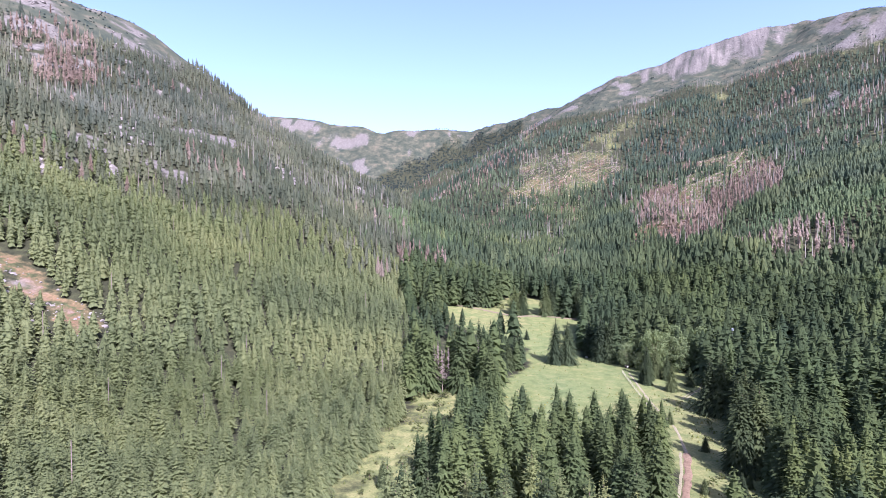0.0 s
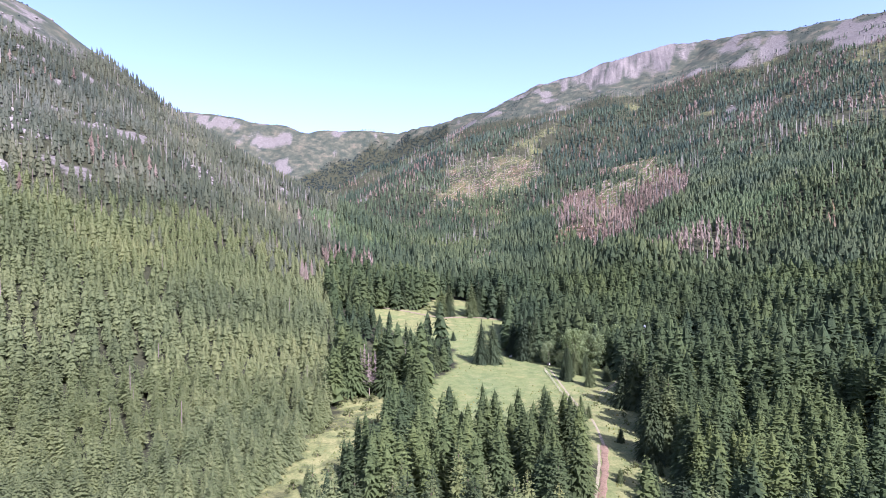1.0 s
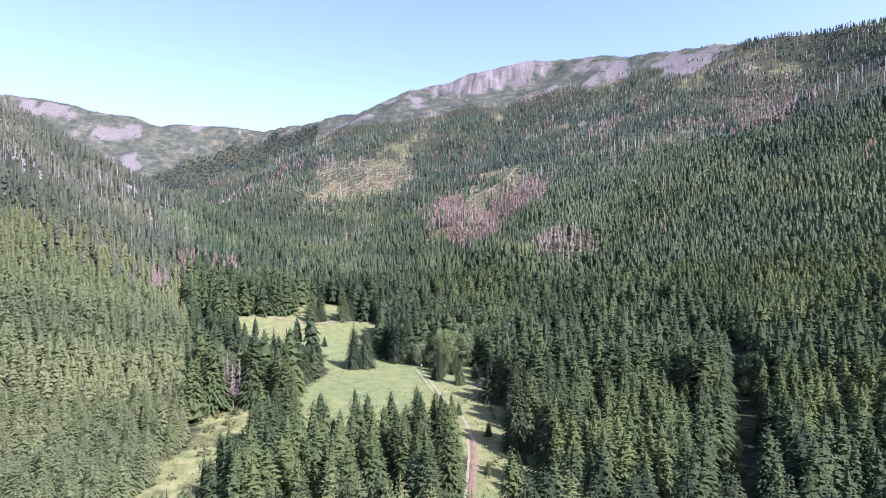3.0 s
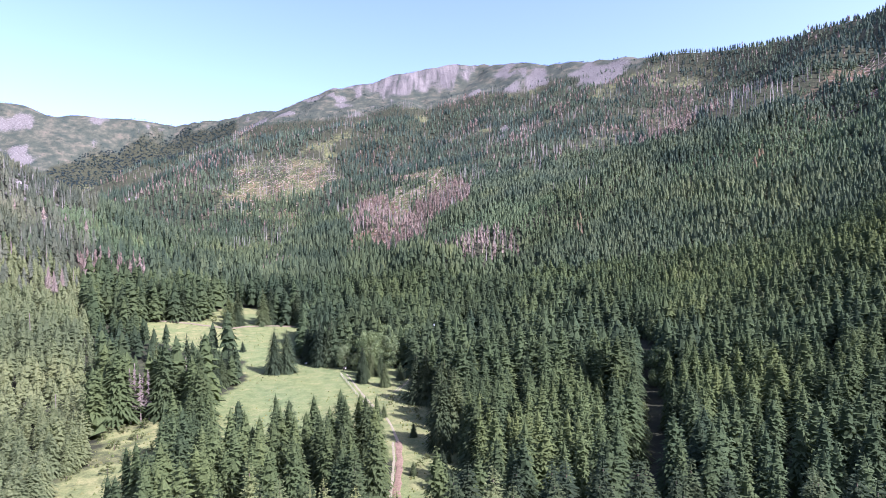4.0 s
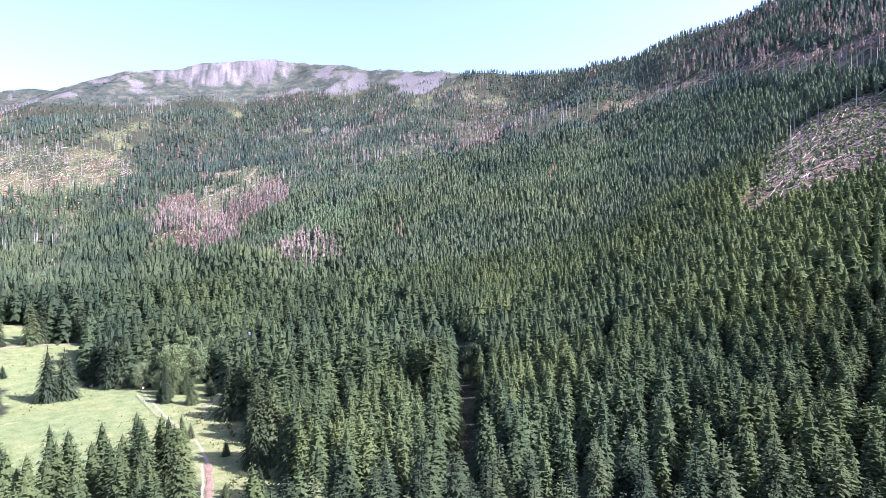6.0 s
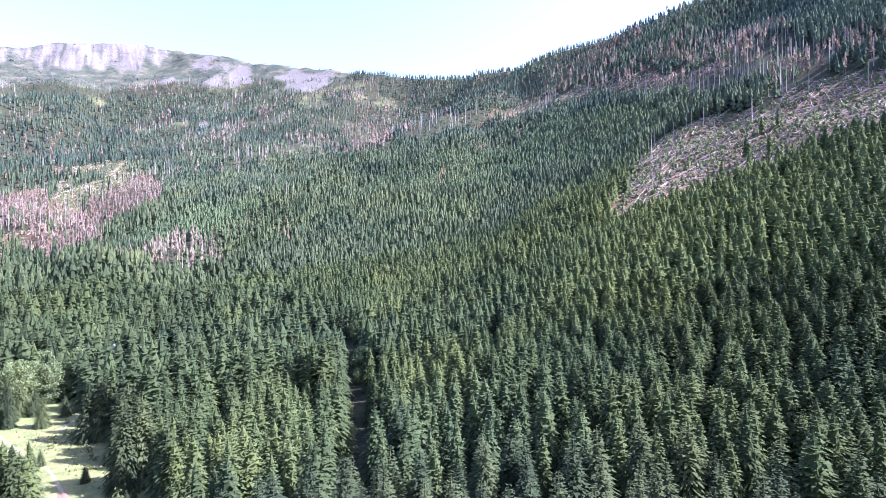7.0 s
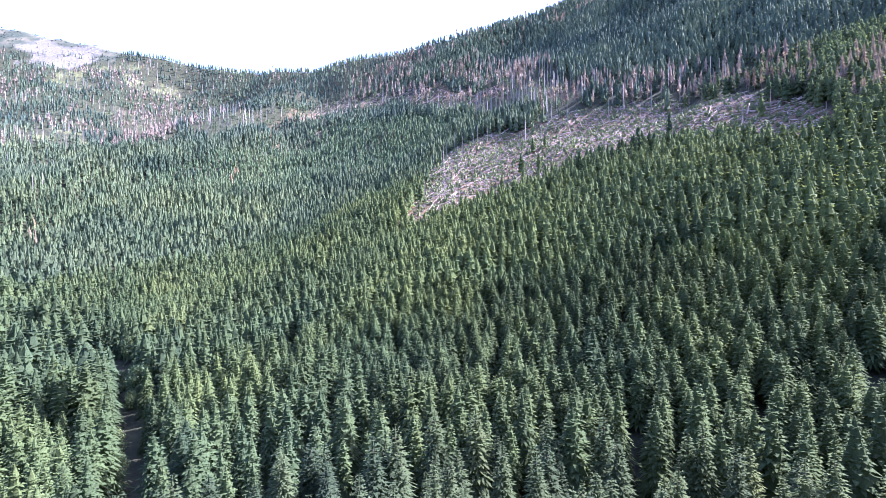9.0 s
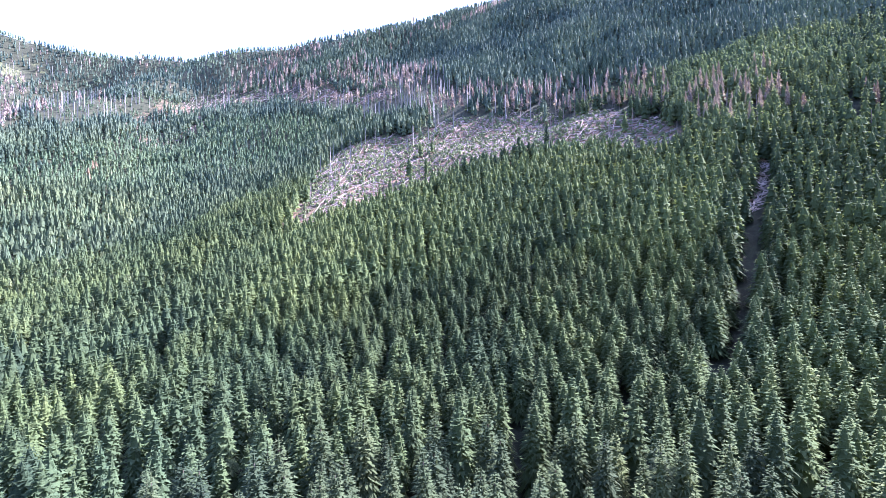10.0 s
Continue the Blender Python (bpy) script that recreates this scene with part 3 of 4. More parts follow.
def planted(models, x, y, z, tall, slim, seed, tint=None):
    """Copies of the unit models at the places, as one array of vertices, faces and tints."""
    rng = np.random.RandomState(seed)
    which = rng.randint(0, len(models), len(x))
    turn = rng.rand(len(x)) * 6.283
    tint = rng.beta(2.2, 2.2, len(x)) if tint is None else tint
    vs, fs, ts, first = [], [], [], 0
    for k, (v, f) in enumerate(models):
        m = np.where(which == k)[0]
        if not len(m):
            continue
        c, s, h = np.cos(turn[m])[:, None], np.sin(turn[m])[:, None], tall[m][:, None]
        lean = 0.02 * (rng.rand(len(m), 2) - 0.5)
        w = h * slim[m][:, None]
        px = (v[:, 0] * c - v[:, 1] * s) * w + x[m][:, None] + lean[:, :1] * v[:, 2] * h
        py = (v[:, 0] * s + v[:, 1] * c) * w + y[m][:, None] + lean[:, 1:] * v[:, 2] * h
        pz = v[:, 2] * h + z[m][:, None]
        vs.append(np.stack([px, py, pz], 2).reshape(-1, 3))
        fs.append((f[None] + (first + np.arange(len(m)) * len(v))[:, None, None]).reshape(-1, 3))
        ts.append(np.repeat(tint[m], len(v)))
        first += len(m) * len(v)
    return np.concatenate(vs), np.concatenate(fs), np.concatenate(ts)


def scatter(inner, outer, step, seed):
    """Jittered places in the ring round the valley spot, over the bearings that the valley opens to."""
    rng = np.random.RandomState(seed)
    g = np.arange(-outer, outer, step)
    x, y = np.meshgrid(g, g)
    x, y = x.ravel(), y.ravel()
    x, y = x + (rng.rand(len(x)) - 0.5) * step * 0.85, y + (rng.rand(len(y)) - 0.5) * step * 0.85
    r, b = np.hypot(x, y), bearing(x, y)
    keep = (r > inner) & (r <= outer) & (b > -47) & (b < 140)
    return x[keep], y[keep], rng


# How high the land stands against the eye, outwards along each bearing: woods behind a crest are left out.
rays_b, rays_r = np.arange(-48, 141, 0.5), np.arange(40, 2700, 10.0)
RB, RR = np.meshgrid(np.radians(rays_b), rays_r, indexing="ij")
slope = (height(RR * np.sin(RB), RR * np.cos(RB)) - EYE_Z) / RR
SKYLINE = np.maximum.accumulate(slope, 1)


def open_to_valley(x, y, top):
    r = np.hypot(x, y)
    i = np.clip(((bearing(x, y) + 48) / 0.5).astype(int), 0, len(rays_b) - 1)
    j = np.clip(((r - 60) / 10).astype(int), 0, len(rays_r) - 1)
    return (top - EYE_Z) / r > SKYLINE[i, j] - 0.004


def valley_floor(x, y, z):
    """The old, tall stand on the flat ground round the meadow."""
    b = bearing(x, y)
    return (z < 42) & (b > -16) & (b < 46 + 14 * fbm(x, y, 60, 2)) & (np.hypot(x, y) > 185)


def at_edge(x, y):
    """Trees that stand open beside grass, the track, a ride or a gap, so that their feet show."""
    open_side = (inside(x, y, [(50 + 1.2 * (a - 50), 240 + 1.12 * (c - 240)) for a, c in MEADOW]) > 0.3) | (inside(x, y, [(-12 + 2.2 * (a + 12), 158 + 1.15 * (c - 158)) for a, c in CLEARING]) > 0.3)
    open_side |= lane(x, y, TRACK, 22) > 0
    for ride in RIDES:
        open_side |= lane(x, y, ride, 12) > 0
    for hole in HOLES:
        cx, cy = np.mean(hole, 0)
        open_side |= inside(x, y, [(cx + 1.25 * (a - cx), cy + 2.6 * (c - cy)) for a, c in hole], 2, 6) > 0.5
    return open_side


def stand(x, y, z, rng):
    """Which places grow what: 0 bare, 1 mature spruce, 2 young spruce, 3 dead standing, 4 bleached trunk, 5 rusty, 6 thinned grey spruce."""
    r, b = np.hypot(x, y), bearing(x, y)
    c = cover(x, y, z)
    kind = np.ones(len(x), int)
    left = x < -14 - 0.05 * np.maximum(0, y - 150) + 12 * fbm(x, y, 60, 2)
    young = left & (r < 430 + 70 * fbm(x, y, 110, 3) + 110 * (rng.rand(len(x)) - 0.5))
    for zone, share in zip(YOUNG_ZONES, (1.0, 0.9, 0.8, 0.25, 0.25)):
        young |= (inside(x, y, zone, 22, 50) > 0.5) & (rng.rand(len(x)) < share)
    kind[young] = 2
    chance = rng.rand(len(x))
    kind[young & left & (chance < 0.014)] = 4
    grey = left & ~young & (y < 1650)
    kind[grey] = 6
    kind[grey & (chance < 0.03 + 0.16 * smooth(0.12, 0.36, fbm(x, y, 70, 3)))] = 3
    kind[grey & (chance < 0.03 + 0.34 * smooth(0.10, 0.35, fbm(x - 300, y, 60, 3)))] = 4
    mount = (r > 900) & (b > -5) & (chance < 0.03 + 0.35 * smooth(0.2, 0.45, fbm(x + 900, y, 120, 3)))
    kind[mount & (kind == 1)] = 3
    broken = thinned_out(x, y)
    kind[(kind == 1) & (chance < 0.62 * broken)] = 0
    kind[(kind == 1) & (chance > 1 - 0.22 * broken)] = 4
    for zone in DEAD_STANDS + DEAD_PATCHES:
        kind[(inside(x, y, zone, 24, 40) > 0.5) & (chance < (0.95 if zone in DEAD_STANDS[:1] + DEAD_PATCHES[:2] else 0.75 if zone in DEAD_STANDS[1:3] else 0.5))] = 3
        kind[(inside(x, y, zone, 24, 40) > 0.5) & (chance < 0.16)] = 4
    m = inside(x, y, GREY_WOOD, 20, 40) > 0.5
    kind[m] = np.select([chance[m] < 0.14, chance[m] < 0.45, chance[m] < 0.8], [4, 3, 1], 0)
    for zone in TRUNK_ZONES:
        m = (inside(x, y, zone, 20, 40) > 0.5) & (kind != 3)
        kind[m] = np.where(chance[m] < 0.36, 4, np.where(chance[m] < 0.78, 2, 0))
    for zone in RUSTY_ZONES:
        kind[(inside(x, y, zone, 8, 15) > 0.5) & (chance < 0.28)] = 5
    none = (c["meadow"] > 0.35) | (inside(x, y, LEFT_SLIDE, 5, 12) > 0.4) | (inside(x, y, CLEARING) > 0.4) | (lane(x, y, TRACK, 4.5) > 0)
    gone = np.maximum(c["felled"], np.maximum(c["scree"] * (c["alpine"] < 0.3), c["alpine"] * 1.03))
    none |= chance < gone * np.where((inside(x, y, FELLED[3], 40, 45) > 0.1) & (c["alpine"] < 0.5), 0.5, 0.99)
    none |= valley_floor(x, y, z) & (kind == 1) & (rng.rand(len(x)) < 0.22)
    none |= (inside(x, y, GROVE_ZONE) > 0.5) & (rng.rand(len(x)) < 0.6)
    for ride, width in zip(RIDES, (4.4, 5.4, 4.0)):
        none |= lane(x, y, ride, width) > 0.3
    none |= inside(x, y, SHADED_HOLLOW, 50, 60) > 0.5
    for hole in HOLES:
        none |= inside(x, y, hole, 2, 6) > 0.5
    kind[none] = 0
    kind[(inside(x, y, FELLED[0], 16, 30) > 0.5) & (rng.rand(len(x)) < 0.07)] = 4
    return kind


MODELS = {0: [shingled(20, 35, s, 0.20, 0.08, 0.3, (6, 9), 0.9, 6, 0.74, 1.35) for s in range(9)], 1: [shingled(10, 14, 20 + s, 0.20, 0.10, 0.3, (5, 8), 0.72, 6, 0.78, 1.8) for s in range(9)],
          2: [sprays(9, 40 + s, 0.20, core=(4, 5), blade=1.5, inner=0.74) for s in range(8)], 3: [sprays(3, 60 + s, 0.20, core=(2, 4), blade=3.0, inner=0.8) for s in range(7)]}
YOUNG_MODELS = {0: [shingled(17, 34, 110 + s, 0.21, 0.06, 0.2, (4, 8), 0.95, 6, 0.66, 1.1) for s in range(9)], 1: [shingled(9, 15, 130 + s, 0.21, 0.08, 0.2, (5, 8), 0.8, 5, 0.74, 1.3) for s in range(9)]}
EDGE_MODELS = {0: [shingled(23, 38, 10 + s, 0.205, 0.05, 0.0, (7, 9), 0.9, 6, 0.72, 1.35) for s in range(6)], 1: [shingled(11, 13, 30 + s, 0.205, 0.06, 0.0, (7, 8), 0.75, 6, 0.84, 1.6) for s in range(6)]}
WITHERED = {0: [withered(18, 12, 80 + s, 0.15, 0.16) for s in range(4)], 1: [withered(14, 10, 85 + s, 0.15, 0.18) for s in range(5)],
            2: [withered(8, 5, 90 + s, 0.15) for s in range(5)], 3: [withered(4, 4, 95 + s, 0.17) for s in range(5)]}
BARE = [bare(9, s) for s in range(4)]
POLES = [(v * (0.7, 0.7, 1), f) for v, f in (bare(3, s, 3, 0.07) for s in range(4))]
THIN = [(v * (0.6, 0.6, 1), f) for v, f in BARE]
WOODS, NEAR_TREES = {}, []
PLANTING = ((62, 215, 6.1, 4.6), (215, 470, 6.2, 4.7), (470, 1000, 6.9, 5.5), (1000, 2600, 10.0, 10.0))
for level, age in [(k, a) for k in range(4) for a in (0, 1)]:
    inner, outer, step = *PLANTING[level][:2], PLANTING[level][2 + age]
    x, y, rng = scatter(inner, outer, step, 100 + level)
    z = height(x, y)
    kind = stand(x, y, z, rng)
    even = smooth(26, 36, bearing(x, y)) * (z > 12)
    kind = np.where(((kind == 2) | ((kind == 1) & (even > 0.5) & (level < 3))) == (age == 1), kind, 0)
    size = 0.70 + 0.42 * rng.rand(len(x)) + 0.25 * fbm(x, y, 35, 2)
    size = size * (1 - even) + even * (0.84 + 0.2 * rng.rand(len(x)) + 0.22 * fbm(x, y, 50, 2))
    size = np.where(np.hypot(x, y) < 185, np.minimum(size, 0.9 + 0.16 * rng.rand(len(x))), size)
    tall = np.select([kind == 2, kind == 3, kind == 4, kind == 6, z > tree_line(x, y) - 40], [np.where((np.hypot(x, y) < 470) & (x < 0), 12.5, 11.0), 19, np.where((np.hypot(x, y) > 470) & (x > 100), 20, 15), 17, 12], 22.0 - 6.0 * even) * size
    low_growth = sum(inside(x, y, q, 20, 40) > 0.5 for q in TRUNK_ZONES) > 0
    tall = np.where(low_growth & (kind == 2), tall * 0.62, tall)
    old = valley_floor(x, y, z) & (kind == 1)
    tall = np.where(old, tall * 1.16, tall)
    tall = np.where((np.hypot(x, y) > 900) & (kind == 1), tall * 0.86, tall)
    tall = np.where(inside(x, y, LOW_WOOD) > 0.5, tall * 0.55, np.where(inside(x, y, GROVE_ZONE) > 0.5, tall * 0.68, tall))
    seen = (kind > 0) & open_to_valley(x, y, z + tall)
    slim = (1.0 if level < 2 else 1.12) * np.select([kind == 2, kind == 3, kind == 6], [np.where(np.hypot(x, y) < 470, 1.3, 1.5), 0.85, 0.98], 1.06 + 0.30 * even) * (0.82 + 0.36 * rng.rand(len(x)))
    slim = np.where(old, slim * 1.22, slim)
    # The stretch of wood nearest the valley spot stands as single trees.
    single = (np.hypot(x, y) < 104) & ((kind == 1) | (kind == 2)) & (bearing(x, y) > -44) & (bearing(x, y) < 136)
    NEAR_TREES += list(zip(x[single], y[single], z[single], tall[single], slim[single], kind[single]))
    for k in range(1, 7):
        m = seen & (kind == k) & ~single
        if not m.any():
            continue
        models = (THIN if level < 2 else POLES) if k == 4 else WITHERED[level] if k == 3 else YOUNG_MODELS[level] if k == 2 and level < 2 else MODELS[level]
        if level < 2 and k in (1, 2):
            e = m & at_edge(x, y)
            if e.any():
                WOODS[k, level, age + 2] = planted(EDGE_MODELS[level], x[e], y[e], z[e] - 0.2, tall[e], slim[e], 7 * k + level + 90 * age, np.clip(rng.beta(2.2, 2.2, e.sum()) - 0.2 * (k == 1), 0, 1))
            m &= ~e
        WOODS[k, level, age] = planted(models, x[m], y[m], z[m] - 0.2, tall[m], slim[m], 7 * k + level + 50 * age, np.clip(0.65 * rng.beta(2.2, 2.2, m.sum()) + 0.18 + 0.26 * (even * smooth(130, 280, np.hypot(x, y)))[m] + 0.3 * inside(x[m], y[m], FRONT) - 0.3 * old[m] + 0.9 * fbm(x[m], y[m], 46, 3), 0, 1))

WOOD_LOOK = {1: ("spruce_forest", SPRUCE, "dense dark green mature spruce forest on the slope"), 2: ("young_forest", YOUNG, "dense light green young spruce forest"),
             3: ("dead_forest", DEAD, "dead pinkish brown standing spruces without needles"), 4: ("bare_trunks", SNAG, "bleached bare trunks of dead spruces"),
             5: ("rusty_spruces", RUST, "rust-coloured dying spruces among the green"), 6: ("thinned_forest", GREY_SPRUCE, "thinned grey-green spruces on the steep rocky slope")}
for (k, level, age), (v, f, t) in WOODS.items():
    name, material, label = WOOD_LOOK[k]
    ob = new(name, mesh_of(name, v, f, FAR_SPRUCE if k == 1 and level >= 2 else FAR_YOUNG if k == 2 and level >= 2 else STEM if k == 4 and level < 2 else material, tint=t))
    tagged(ob, label, "forest", kind="stuff")


# ---- ground cover: scrub, boulders, felled logs ----
def box_log(sides=4):
    a = np.arange(sides) * 6.283 / sides
    ring = np.stack([0 * a, np.cos(a), np.sin(a)], 1)
    v = np.vstack([ring - (0.5, 0, 0), ring * (1, 0.7, 0.7) + (0.5, 0, 0)])
    f = [(p, (p + 1) % sides, sides + (p + 1) % sides) for p in range(sides)] + [(p, sides + (p + 1) % sides, sides + p) for p in range(sides)]
    f += [(0, p + 1, p) for p in range(1, sides - 1)] + [(sides, sides + p, sides + p + 1) for p in range(1, sides - 1)]
    return v, np.array(f)


def lie(x, y, length, thick, turn, raise_by):
    """Logs lying on the slope."""
    v, f = box_log()
    c, s = np.cos(turn), np.sin(turn)
    z1, z0 = height(x + c * length / 2, y + s * length / 2), height(x - c * length / 2, y - s * length / 2)
    along = v[:, 0][None] * length[:, None]
    px = x[:, None] + along * c[:, None] - v[:, 1] * s[:, None] * thick[:, None]
    py = y[:, None] + along * s[:, None] + v[:, 1] * c[:, None] * thick[:, None]
    pz = ((z0 + z1) / 2 + raise_by)[:, None] + v[:, 0] * (z1 - z0)[:, None] + (v[:, 2] + 0.6) * thick[:, None]
    return np.stack([px, py, pz], 2).reshape(-1, 3), (f[None] + (np.arange(len(x)) * len(v))[:, None, None]).reshape(-1, 3)


def fill(outline, count, seed):
    rng = np.random.RandomState(seed)
    p = np.array(outline, float)
    lo, hi = p.min(0) - 8, p.max(0) + 8
    q = lo + rng.rand(count * 6, 2) * (hi - lo)
    q = q[inside(q[:, 0], q[:, 1], outline, 18, 40) > 0.45][:count]
    return q[:, 0], q[:, 1], rng


for i, (outline, count) in enumerate(zip(FELLED, (2300, 900, 400, 700, 80, 400))):
    x, y, rng = fill(outline, count, 300 + i)
    k = len(x)
    aspect = 0.9 + 0.9 * rng.randn(k)
    far = 1.0 if i == 0 else 1.5
    v, f = lie(x, y, 6 + 11 * rng.rand(k) ** 1.3, (0.15 + 0.14 * rng.rand(k)) * far, aspect, 0.8 * rng.rand(k))
    tagged(new("felled_logs", mesh_of("felled_logs", v, f, LOG)), "bleached felled trunks strewn over the cleared slope", "logs", kind="stuff")

# Pale timber left lying along the upper part of the second ride, and below the stand above it.
rng = np.random.RandomState(330)
along, off = rng.rand(120), 6.0 * (rng.rand(120) - 0.5)
v, f = lie(204 + 34 * along + 0.55 * off, -136 - 27 * along + 0.83 * off, 3 + 4 * rng.rand(120), 0.14 + 0.12 * rng.rand(120), 2.4 + 0.9 * rng.randn(120), 0.5 * rng.rand(120))
tagged(new("felled_logs", mesh_of("felled_logs", v, f, LOG)), "pale cut trunks lying along the forest ride", "logs", kind="stuff")

SHRUB = [star_tiers(2, 7, 500 + s, 0.9, 0.02) for s in range(4)]
for i, (outline, count) in enumerate(zip(FELLED, (4200, 600, 1800, 2200, 60, 1800))):
    x, y, rng = fill(outline, count, 340 + i)
    v, f, t = planted(SHRUB, x, y, height(x, y) - 0.1, 1.0 + 2.2 * rng.rand(len(x)), 0.6 + 0.4 * rng.rand(len(x)), 9)
    tagged(new("regrowth", mesh_of("regrowth", v, f, YOUNG, tint=t)), "low green regrowth among the felled trunks", "shrubs", kind="stuff")

rng = np.random.RandomState(360)
b, r = np.radians(-47 + 105 * rng.rand(42000)), 480 + 2020 * np.sqrt(rng.rand(42000))
x, y = r * np.sin(b), r * np.cos(b)
z = height(x, y)
c = cover(x, y, z)
m = (c["alpine"] > 0.35) & (c["scree"] < 0.4) & (fbm(x, y, 55, 3) > -0.05 - 0.2 * rng.rand(len(x))) & open_to_valley(x, y, z + 2)
v, f, t = planted(SHRUB, x[m], y[m], z[m] - 0.3, 1.2 + 1.3 * rng.rand(m.sum()), 1.0 + 0.8 * rng.rand(m.sum()), 11)
tagged(new("dwarf_pine", mesh_of("dwarf_pine", v, f, PINE_SCRUB, tint=t)), "dark green dwarf pine thickets above the tree line", "shrubs", kind="stuff")
# Thick dark scrub stands in for the ridge's shadow across the hollow.
hx, hy, r3 = fill(SHADED_HOLLOW, 4000, 365)
v, f, t = planted(SHRUB, hx, hy, height(hx, hy) - 0.5, 2.5 + 2.5 * r3.rand(len(hx)), 1.0 + 0.8 * r3.rand(len(hx)), 13, 0.25 * r3.rand(len(hx)))
tagged(new("dwarf_pine", mesh_of("dwarf_pine", v, f, PINE_SCRUB, tint=t)), "dense dark dwarf pine, thickened to imitate shadow in the hollow under the ridge", "shrubs", kind="stuff")
m = (c["scree"] > 0.45) & open_to_valley(x, y, z + 2)


def boulder(seed):
    rng = np.random.RandomState(seed)
    v = np.array([(1, 0, 0), (0, 1, 0), (-1, 0, 0), (0, -1, 0), (0.7, 0.7, 0.5), (-0.7, 0.6, 0.6), (-0.6, -0.7, 0.5), (0.6, -0.7, 0.6), (0.1, 0, 0.95)], float)
    v *= 0.75 + 0.5 * rng.rand(len(v), 1)
    f = np.array([(0, 1, 4), (1, 5, 4), (1, 2, 5), (2, 6, 5), (2, 3, 6), (3, 7, 6), (3, 0, 7), (0, 4, 7), (4, 5, 8), (5, 6, 8), (6, 7, 8), (7, 4, 8)])
    return v, f


ROCKS = [boulder(s) for s in range(5)]
near_x, near_y, rng = fill(LEFT_SLIDE, 150, 370)
cliff = [fill(c, 60, 372 + i) for i, c in enumerate(CLIFFS)]
cx, cy = np.concatenate([c[0] for c in cliff]), np.concatenate([c[1] for c in cliff])
bx, by = np.concatenate([x[m], near_x, cx]), np.concatenate([y[m], near_y, cy])
size = np.concatenate([(1.2 + 3.2 * rng.rand(m.sum()) ** 2) * np.where(np.hypot(x[m], y[m]) > 1400, 0.6, 1.0), 0.3 + 0.8 * rng.rand(len(near_x)) ** 2, 1.5 + 3.5 * rng.rand(len(cx)) ** 2])
v, f, t = planted(ROCKS, bx, by, height(bx, by) - 0.25 * size, size, np.full(len(bx), 1.0), 12)
tagged(new("boulders", mesh_of("boulders", v, f, STONE, tint=t)), "grey granite boulders and scree on the mountainside", "rocks", kind="stuff")


rng = np.random.RandomState(380)
x, y = -40 + 160 * rng.rand(30000), 90 + 320 * rng.rand(30000)
grass = np.maximum(inside(x, y, MEADOW) * (0.25 + 0.9 * smooth(0.0, 0.35, fbm(x, y, 24, 3))), inside(x, y, CLEARING) * (0.6 + fbm(x, y, 8, 2)))
m = (rng.rand(len(x)) < grass * np.where(y > 215, 0.16, np.where(x > 58, 0.9, 0.4))) & (lane(x, y, TRACK, 3.0) == 0)
BLADES = [star_tiers(1, 6, 520 + s, 0.8, 0.0) for s in range(3)]
v, f, t = planted(BLADES, x[m], y[m], height(x[m], y[m]) - 0.05, 0.25 + 0.55 * rng.rand(m.sum()) ** 2, 0.8 + 0.9 * rng.rand(m.sum()), 14)
tagged(new("grass_tufts", mesh_of("grass_tufts", v, f, TUFT, tint=t)), "tufts of green and yellowed grass in the meadow", "grass", kind="stuff")


# ---- single trees and things ----
def part(name, me, parent, label=""):
    ob = new(name, me)
    ob.parent = parent
    return tagged(ob, label) if label else ob


def stem(name, tall, r0, r1, material, sides=7, bend=0.0):
    k = 5
    v, f = [], []
    for j in range(k + 1):
        s = j / k
        for p in range(sides):
            a = 6.283 * p / sides
            rr = (r0 + (r1 - r0) * s) * (1.35 if j == 0 else 1.0)
            v.append((rr * math.cos(a) + bend * s * s, rr * math.sin(a), tall * s))
    for j in range(k):
        for p in range(sides):
            q = (p + 1) % sides
            f += [(j * sides + p, j * sides + q, (j + 1) * sides + q, (j + 1) * sides + p)]
    return mesh_of(name, np.array(v), np.array(f), material, True)


def spruce_tree(seed, material, wide=0.20, low=0.05, dense=31):
    """A spruce of unit height; its copies are scaled to their metres."""
    root = new("spruce_tree")
    part("trunk", stem("trunk", 0.93, 0.013, 0.003, BARK), root, "grey-brown bark")
    v, f = shingled(dense, 50, seed, wide, low, 0.0, (10, 11), 0.9, 7, 0.7, 1.25)
    part("crown", mesh_of("crown", v, f, material), root)
    return root


def place(model, x, y, z, tall, slim, turn, label="", group=""):
    m = Matrix.LocRotScale((x, y, z), Euler((0, 0, turn)), (tall * slim, tall * slim, tall))
    ob = copy_thing(model, m)
    return tagged(ob, label, "tree", group)


def discard(model):
    for o in (*model.children_recursive, model):
        bpy.data.objects.remove(o)


mature = [spruce_tree(700 + s, SPRUCE_ONE) for s in range(7)]
young = [spruce_tree(720 + s, YOUNG_ONE, 0.195, 0.04, 24) for s in range(4)]
broad_low = [spruce_tree(740 + s, SPRUCE_ONE, 0.24, 0.01, 36) for s in range(3)]
rng = np.random.RandomState(800)
for x, y, z, tall, slim, kind in NEAR_TREES:
    models = mature if kind == 1 and (bearing(x, y) > 36 or rng.rand() < 0.45) else young
    place(models[rng.randint(len(models))], x, y, z - 0.15, tall, slim, rng.rand() * 6.28,
          "tall dark green spruce at the forest's front" if kind == 1 else "slender light green young spruce on the slope",
          "front spruces" if kind == 1 else "young spruces")

